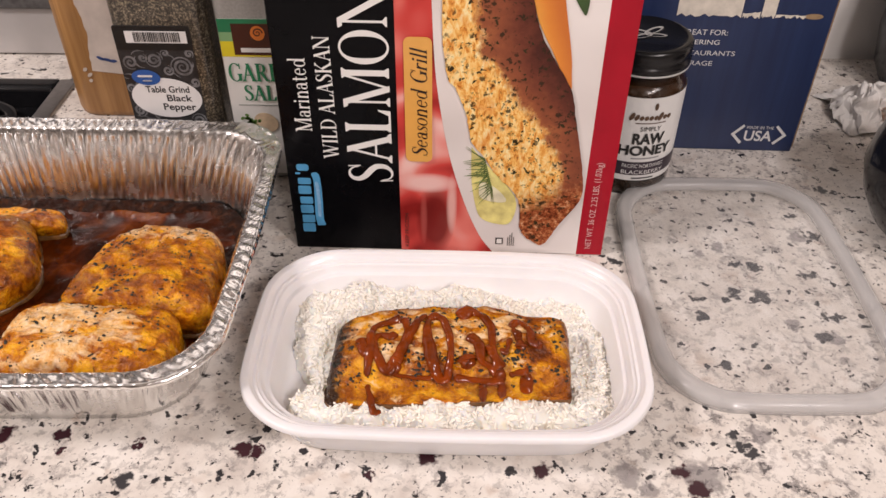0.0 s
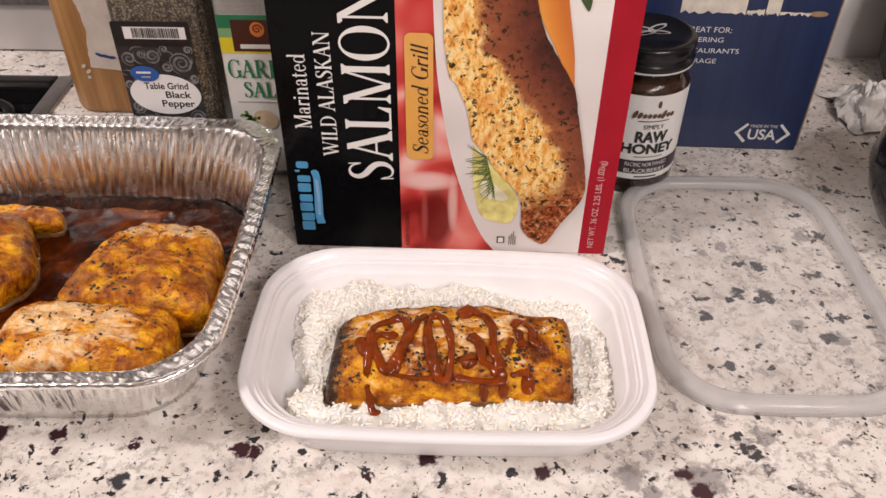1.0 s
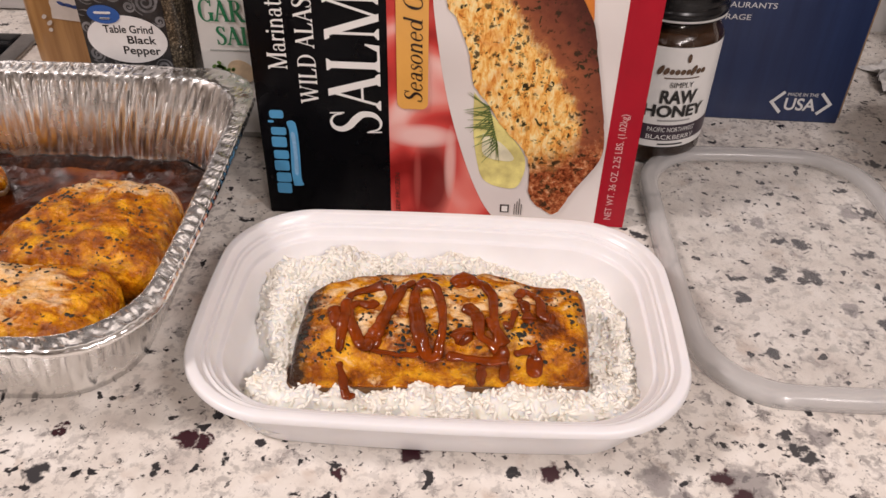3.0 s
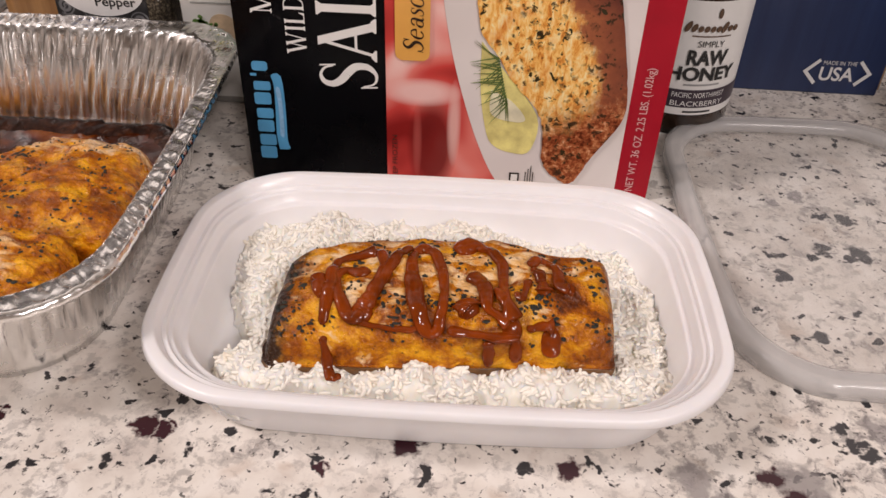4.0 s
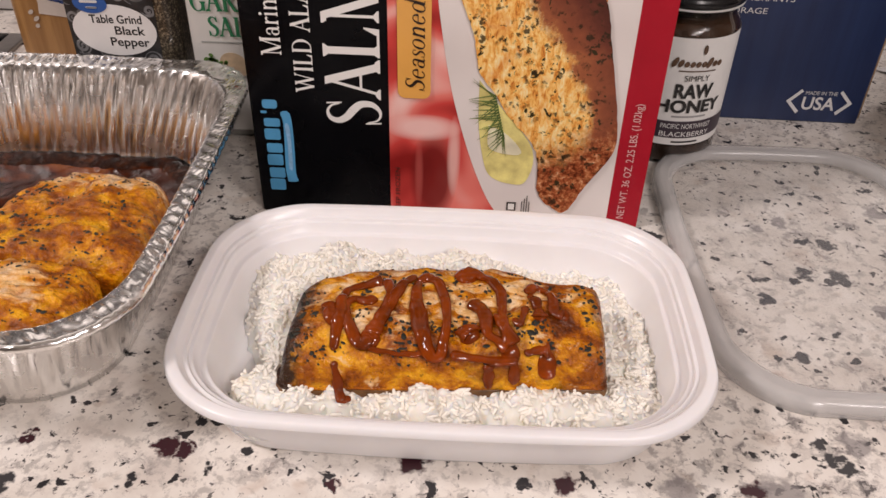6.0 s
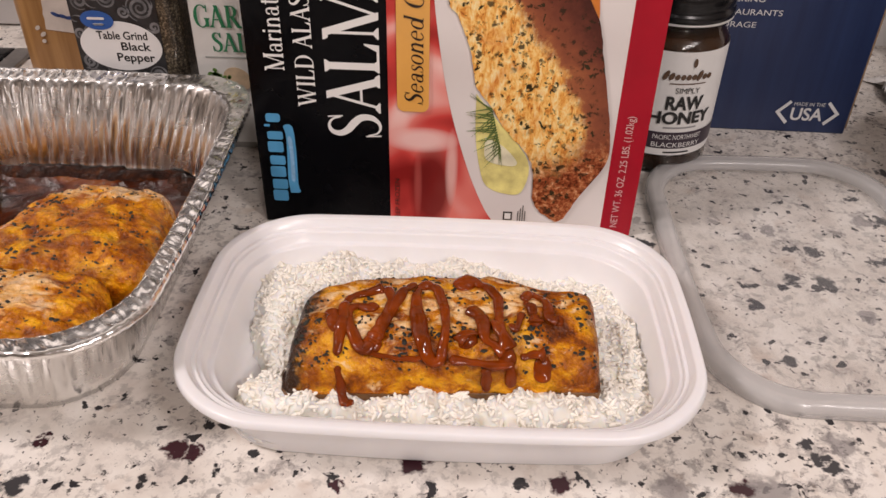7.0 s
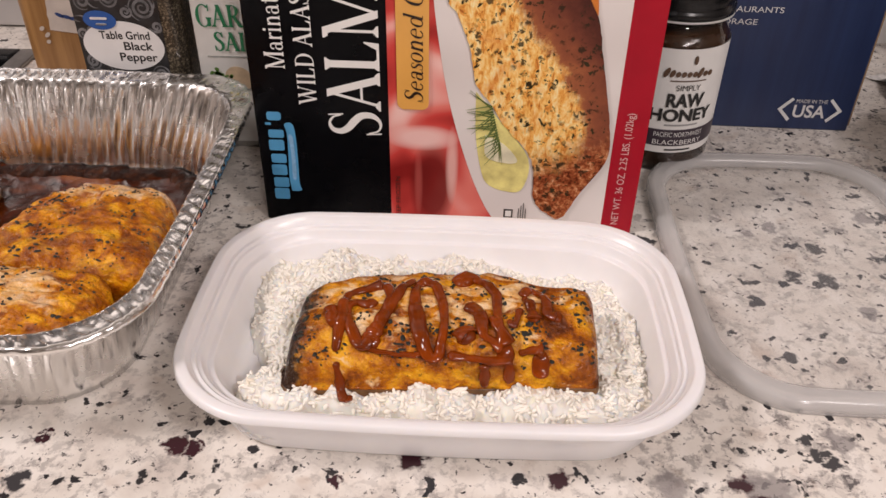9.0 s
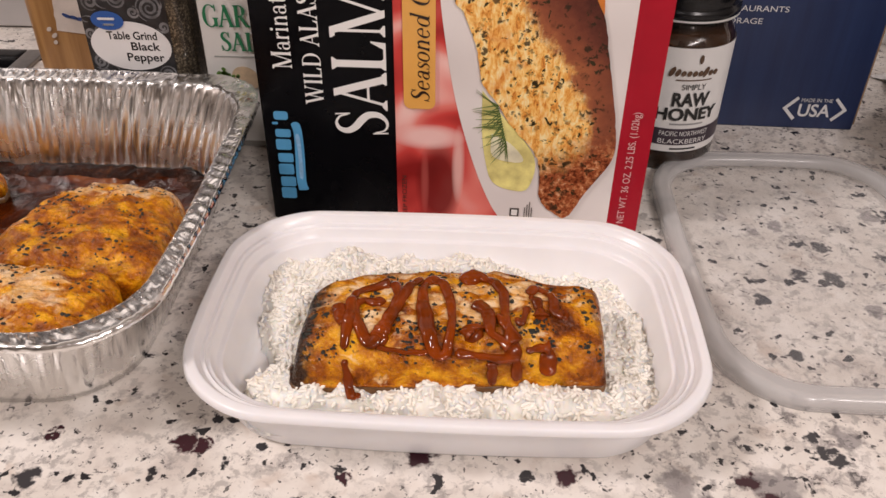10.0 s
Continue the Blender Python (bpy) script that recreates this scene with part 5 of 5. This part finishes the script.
# ---- blue shipping carton ----
def blue_carton():
    root = thing("blue_carton", (0.303, 0.6000, 0), "dark blue corrugated carton with torn white tape marks", "carton", turn=-2.0)
    navy = material("navy_card", rough=0.42)
    paint(navy, ramp(navy, noise_tex(navy, 1.0, 4.0, 0.6, 0.0, stretch(navy, 120.0, 120.0, 8.0)), (0.3, (0.010, 0.020, 0.068)), (0.7, (0.016, 0.032, 0.100))))
    card = plain("raw_card", (0.30, 0.20, 0.11), 0.8, 0.2, 200.0)
    part("box", block(-0.285, 0.0, 0.0, 0.125, 0.0, 0.26, 0.0012), navy, root)
    part("cut_edge", block(-0.0004, 0.0014, 0.0012, 0.004, 0.004, 0.258, 0.0003), card, root, "worn brown corner edge")
    white = plain("white_ink", (0.70, 0.70, 0.70), 0.4, 0.05)
    y = -0.0002

    def at(x):
        return x - 0.303

    def w(text, x0, x1, z0, z1, **k):
        part("lettering", words(text, at(x0), at(x1), z0, z1, y, **k), white, root, "", False)
    w("GREAT FOR:", 0.1895, 0.2262, 0.1045, 0.1090)
    w("CATERING", 0.1880, 0.2215, 0.0965, 0.1005)
    w("RESTAURANTS", 0.1880, 0.2355, 0.0873, 0.0913)
    w("STORAGE", 0.1880, 0.2195, 0.0785, 0.0825)
    w("MADE IN THE", 0.2612, 0.2835, 0.0215, 0.0243)
    w("USA", 0.2605, 0.2838, 0.0098, 0.0200, thin=0.02)
    for s, x in ((1, 0.2490), (-1, 0.2955)):
        pts = [(x + s * 0.0090, 0.0255), (x, 0.0160), (x + s * 0.0090, 0.0065), (x + s * 0.0105, 0.0085), (x + s * 0.0032, 0.0160), (x + s * 0.0105, 0.0238)]
        part("chevron", sheet([(at(a), b) for a, b in pts], y), white, root, "", False)
    torn = plain("torn_paper", (0.66, 0.61, 0.53), 0.7, 0.15, 120.0)
    rng = random.Random(8)

    def rag(x0, x1, z0, z1, mat):
        low = [(at(x0 + (x1 - x0) * i / 14), z0 + rng.uniform(-0.0015, 0.0015)) for i in range(15)]
        high = [(at(x1 + (x0 - x1) * i / 6), z1 + rng.uniform(-0.001, 0.001)) for i in range(7)]
        part("torn_tape", sheet(low + high, y), mat, root, "torn white paper tape", False)
    rag(0.184, 0.2330, 0.1205, 0.235, torn)
    rag(0.2480, 0.2585, 0.1205, 0.200, torn)
    rag(0.2340, 0.2470, 0.1200, 0.1235, torn)
    rag(0.2590, 0.2820, 0.1205, 0.1225, torn)
    part("scrape", sheet([(at(a), b) for a, b in oval(0.288, 0.1215, 0.007, 0.0022, 16)], y), card, root, "", False)


blue_carton()


# ---- pepper bottle ----
def pepper():
    root = thing("pepper_bottle", (-0.1980, 0.5480, 0), "large clear bottle of ground black pepper with dark label", "spice bottle", turn=0.0)
    grain = material("ground_pepper", rough=0.35, coat=0.5)
    n = ramp(grain, noise_tex(grain, 650.0, 3.0, 0.7), (0.36, (0.012, 0.010, 0.008)), (0.52, (0.065, 0.052, 0.036)), (0.66, (0.30, 0.25, 0.17)))
    paint(grain, n)
    part("bottle", rr_loft(0.0345, 0.0225, 0.009, [(0.003, 0.0), (0.0006, 0.002), (0.0, 0.006), (0.0, 0.175), (0.002, 0.185), (0.008, 0.192)], 12, 8, cap_first=True, cap_last=True), grain, root, "clear plastic full of ground pepper")
    root.location.y = 0.5705
    f = -0.0227
    black = material("scroll_label", rough=0.35)
    paint(black, ramp(black, noise_tex(black, 120.0, 3.0), (0.3, (0.016, 0.016, 0.017)), (0.7, (0.034, 0.034, 0.036))))
    part("label", sheet(rect(-0.0330, 0.0225, 0.020, 0.1325, 0.002), f), black, root, "black label with grey scrolls", False)
    swirl = plain("scroll_grey", (0.15, 0.15, 0.155), 0.3, 0.5, 150.0)
    for cx, cz, size, turns, lead, way in ((0.0120, 0.1005, 0.0090, 2.6, 0.6, 1), (-0.0080, 0.1060, 0.0062, 2.0, 2.4, -1), (-0.0255, 0.1040, 0.0058, 1.8, 0.2, 1), (-0.0270, 0.0640, 0.0055, 2.0, 4.0, -1),
                                           (0.0170, 0.0560, 0.0060, 2.0, 3.0, 1), (-0.0200, 0.0500, 0.0080, 2.4, 1.2, 1), (0.0020, 0.0490, 0.0070, 2.2, 5.0, -1), (-0.0290, 0.0830, 0.0040, 1.6, 2.0, 1), (0.0010, 0.1115, 0.0030, 1.4, 1.0, 1), (0.0010, 0.0975, 0.0042, 1.7, 3.3, 1), (0.0190, 0.0880, 0.0040, 1.6, 0.9, -1), (-0.0160, 0.1075, 0.0034, 1.5, 4.4, 1),
                                           (0.0185, 0.1110, 0.0034, 1.5, 2.2, -1), (-0.0285, 0.0520, 0.0036, 1.6, 0.4, 1), (-0.0100, 0.0400, 0.0060, 2.0, 2.6, -1), (0.0130, 0.0430, 0.0058, 1.9, 4.6, 1)):
        verts, faces = [], []
        steps = int(26 * turns)
        for k in range(steps + 1):
            a, q = lead + way * 2 * math.pi * turns * k / steps, size * (0.12 + 0.88 * k / steps)
            wd = 0.00025 + 0.00068 * math.sin(math.pi * min(1.0, k / steps * 1.02))
            for e in (-wd, wd):
                verts.append((max(-0.0328, min(0.0223, cx + (q + e) * math.cos(a))), f - 0.00032, cz + (q + e) * math.sin(a)))
        faces = [(2 * k, 2 * k + 1, 2 * k + 3, 2 * k + 2) for k in range(steps)]
        part("scroll", (verts, faces), swirl, root, "", False)
    rng = random.Random(12)
    for _ in range(46):
        cx, cz, size = rng.uniform(-0.031, 0.020), rng.uniform(0.024, 0.111), rng.uniform(0.0030, 0.0075)
        a0, span = rng.uniform(0, 6.3), rng.uniform(1.2, 2.6)
        verts = []
        for k in range(13):
            a = a0 + span * k / 12
            wd = 0.0001 + 0.00042 * math.sin(math.pi * k / 12)
            for e in (-wd, wd):
                verts.append((max(-0.0328, min(0.0223, cx + (size + e) * math.cos(a))), f - 0.00036, cz + (size + e) * math.sin(a)))
        part("scroll", (verts, [(2 * k, 2 * k + 1, 2 * k + 3, 2 * k + 2) for k in range(12)]), swirl, root, "", False)
    white, ink = plain("pepper_white", (0.74, 0.73, 0.72), 0.4, 0.03), plain("pepper_ink", (0.01, 0.01, 0.01), 0.4)
    part("label_top", sheet(rect(-0.0325, 0.0220, 0.1140, 0.1320, 0.001), f - 0.0003), ink, root, "", False)
    part("label_oval", sheet(oval(-0.0045, 0.0750, 0.0262, 0.0165, 40, -2), f - 0.0004, 0.0002), white, root, "white name oval", False)
    part("brand_oval", sheet(oval(-0.0165, 0.0920, 0.0105, 0.0062, 28, -4), f - 0.0007), plain("brand_blue_oval", (0.03, 0.10, 0.34), 0.35), root, "", False)
    for z0, z1, x0, x1 in ((0.0925, 0.0940, -0.0225, -0.0115), (0.0890, 0.0900, -0.0195, -0.0125)):
        part("brand_bar", sheet(rect(x0, x1, z0, z1, 0.0008), f - 0.0011), white, root, "", False)

    def w(text, x0, x1, z0, z1):
        part("lettering", words(text, x0, x1, z0, z1, f - 0.0005, thin=0.018), ink, root, "", False)
    w("Table Grind", -0.0190, 0.0135, 0.0795, 0.0850)
    w("Black", -0.0045, 0.0145, 0.0722, 0.0778)
    w("Pepper", -0.0085, 0.0160, 0.0630, 0.0705)
    part("code_field", sheet(rect(-0.0245, 0.0195, 0.1195, 0.1285), f - 0.0006), white, root, "", False)
    rng, x = random.Random(2), -0.0185
    while x < 0.0140:
        wd = rng.choice((0.0003, 0.0005, 0.0008))
        part("code_bar", sheet(rect(x, x + wd, 0.1205, 0.1278), f - 0.0009), ink, root, "", False)
        x += wd + rng.choice((0.0003, 0.0005, 0.0007))


pepper()


# ---- garlic salt bottle ----
def garlic():
    root = thing("garlic_salt_bottle", (-0.1270, 0.5750, 0), "clear garlic salt bottle with white and green label", "spice bottle")
    salt = plain("bottled_salt", (0.30, 0.29, 0.27), 0.3, 0.12, 500.0, coat=0.6)
    part("bottle", rr_loft(0.0325, 0.0240, 0.010, [(0.003, 0.0), (0.0006, 0.002), (0.0, 0.006), (0.0, 0.150), (0.003, 0.160), (0.008, 0.165)], 12, 8, cap_first=True, cap_last=True), salt, root, "clear plastic full of salt")
    f, o = -0.0242, 0.1270
    white = plain("garlic_label", (0.76, 0.75, 0.72), 0.4, 0.03)
    green = plain("garlic_green", (0.015, 0.20, 0.085), 0.4, 0.08)

    def s(name, outline, mat, k, label=""):
        part(name, sheet([(x + o, z) for x, z in outline], f - 0.0003 * k), mat, root, label, False)
    s("label", rect(-0.1560, -0.0980, 0.006, 0.1370, 0.001), white, 0, "white paper label")
    s("green_band", rect(-0.1560, -0.0980, 0.1270, 0.1370), green, 1)
    s("pale_band", rect(-0.1560, -0.0980, 0.1200, 0.1270), plain("garlic_pale", (0.22, 0.42, 0.20), 0.4), 1)
    s("yellow_band", rect(-0.1560, -0.0980, 0.1080, 0.1200), plain("garlic_yellow", (0.78, 0.66, 0.03), 0.4), 1)
    s("brand_field", rect(-0.1465, -0.1060, 0.1095, 0.1335), plain("garlic_brown", (0.060, 0.014, 0.008), 0.4), 2, "dark brown brand field")
    s("brand_spiral", oval(-0.1280, 0.1265, 0.0052, 0.0056, 24), plain("garlic_orange", (0.72, 0.20, 0.03), 0.4), 3)
    curl = [(-0.1280 + 0.0036 * (1 - k / 26) * math.cos(k * 0.42), 0.1268 + 0.0036 * (1 - k / 26) * math.sin(k * 0.42), 0) for k in range(25)]
    s("brand_bar", rect(-0.1415, -0.1120, 0.1118, 0.1150), white, 3)
    part("brand_spiral", ([(x + o, f - 0.0013, z) for x, z in [p for q in ribbon([c[:2] for c in curl], [0.0011, 0.0009, 0.0005]) for p in q]], [tuple(range(4 * k, 4 * k + 4)) for k in range((len(curl) - 1) * 6)]), plain("garlic_brown_line", (0.060, 0.014, 0.008), 0.4), root, "", False)
    part("lettering", roman("GARLIC", -0.1535 + o, -0.1020 + o, 0.0880, 0.1030, f - 0.0006), green, root, "", False)
    for text, x0, x1, z0, z1 in (("GARLIC", -0.1530, -0.1015, 0.0880, 0.1030), ("SALT", -0.1435, -0.1115, 0.0720, 0.0850)):
        part("lettering", roman(text, x0 + o, x1 + o, z0, z1, f - 0.0008), green, root, "", False)
    part("lettering", roman("SALT", -0.1440 + o, -0.1120 + o, 0.0720, 0.0850, f - 0.0006), green, root, "", False)
    s("small_print", rect(-0.1500, -0.1050, 0.0675, 0.0685), plain("garlic_grey", (0.35, 0.36, 0.34), 0.5), 1)
    clove = plain("garlic_clove", (0.66, 0.50, 0.33), 0.4, 0.2, 120.0)
    s("print_clove", oval(-0.1310, 0.0530, 0.0095, 0.0080, 24, -30), clove, 2)
    rng = random.Random(4)
    sprig = plain("garlic_parsley", (0.12, 0.24, 0.05), 0.5, 0.4, 300.0)
    leaves = [sheet([(x + o, z) for x, z in oval(-0.1430 + rng.gauss(0, 0.0032), 0.0520 + rng.gauss(0, 0.0035), rng.uniform(0.0010, 0.0020), rng.uniform(0.0007, 0.0013), 8, rng.uniform(0, 180))], f - 0.0007) for _ in range(34)]
    part("print_parsley", joined(leaves), sprig, root, "", False)


garlic()


# ---- bamboo holder ----
def bamboo():
    root = thing("bamboo_holder", (-0.2720, 0.6900, 0), "bamboo utensil holder with peeling white sticker", "utensil holder")
    outer = [(0.004, 0.0), (0.001, 0.0015), (0.0, 0.006), (0.0, 0.185), (0.002, 0.187), (0.008, 0.187), (0.010, 0.185), (0.010, 0.012)]
    part("body", rr_loft(0.0560, 0.0450, 0.022, outer, 16, 12, cap_first=True, cap_last=True), wood("bamboo"), root)
    f, o = -0.0454, 0.2720
    paper = plain("old_sticker", (0.62, 0.54, 0.48), 0.6, 0.12, 60.0)
    rng = random.Random(6)
    edge = [(-0.2975 + 0.0020 * math.sin(z * 95) + rng.uniform(-0.0007, 0.0007), z) for z in [0.182 - 0.004 * i for i in range(35)]]
    part("sticker", sheet([(x + o, z) for x, z in edge + [(-0.268, 0.0425), (-0.250, 0.048), (-0.250, 0.182)]], f), paper, root, "torn white paper sticker", False)
    for dx, dz, rx in ((-0.3060, 0.0470, 0.0022), (-0.3030, 0.0420, 0.0026), (-0.3035, 0.0365, 0.0018)):
        part("sticker_scrap", sheet([(x + o, z) for x, z in oval(dx, dz, rx, 0.0015, 12, 40)], f), paper, root, "", False)
    ink = plain("sticker_ink", (0.03, 0.06, 0.20), 0.6)
    for k in range(3):
        part("sticker_mark", sheet([(x + o, z) for x, z in oval(-0.2895 + 0.0050 * k, 0.0580 - 0.0012 * k, 0.0036, 0.0014, 12, -25 + 12 * k)], f - 0.0004), ink, root, "", False)


bamboo()


# ---- black pot, dark canister and crumpled paper towel ----
pot = thing("black_pot", (0.4030, 0.4880, 0), "glossy black rounded pot on the countertop", "pot")
part("body", lathe([(0.060, 0.0), (0.064, 0.001), (0.074, 0.010), (0.083, 0.026), (0.088, 0.044), (0.086, 0.062), (0.081, 0.077), (0.077, 0.079), (0.075, 0.076), (0.082, 0.044), (0.058, 0.006)], 64), M_BLACK_GLOSS, pot)

canister = thing("dark_canister", (0.4660, 0.7200, 0), "dark smoky rounded canister by the wall", "canister")
part("body", lathe([(0.032, 0.0), (0.038, 0.003), (0.047, 0.020), (0.053, 0.055), (0.051, 0.100), (0.046, 0.118), (0.040, 0.124), (0.02, 0.126)], 48), plain("smoky_grey", (0.022, 0.025, 0.030), 0.18, 0.25, 40.0), canister)


def crumple():
    n = 30
    verts, faces = [], []
    for j in range(n):
        for i in range(n):
            u, v = i / (n - 1) * 2 - 1, j / (n - 1) * 2 - 1
            d = min(1.0, math.hypot(u, v) / 1.25)
            p = Vector((u * 3.2, v * 3.2, 1.0))
            h = (0.022 + 0.014 * v) * (1 - d ** 2) + 0.020 * abs(noise.noise(p)) + 0.010 * abs(noise.noise(p * 2.3))
            x = u * 0.036 + 0.009 * noise.noise(p + Vector((5, 0, 0)))
            y = v * 0.036 + 0.009 * noise.noise(p + Vector((0, 9, 0)))
            verts.append((x, y, max(0.0008, h * (1 - 0.75 * d))))
    for j in range(n - 1):
        for i in range(n - 1):
            a = j * n + i
            faces.append((a, a + 1, a + n + 1, a + n))
    return verts, faces


towel = tagged(part("paper_towel", crumple(), plain("tissue", (0.78, 0.76, 0.73), 0.85, 0.03, 200.0, relief=0.0006), None, "", False), "crumpled white paper towel lying on the countertop", "paper towel")
towel.location = (0.3960, 0.6640, 0)
cap = tagged(part("orange_cap", lathe([(0.012, 0.0), (0.013, 0.001), (0.013, 0.022), (0.011, 0.024)], 60, rib=0.0008, ribs=20), plain("orange_plastic", (0.70, 0.26, 0.03), 0.4)), "orange ribbed plastic cap beside the paper towel", "cap")
cap.location = (0.4130, 0.6360, 0.0)
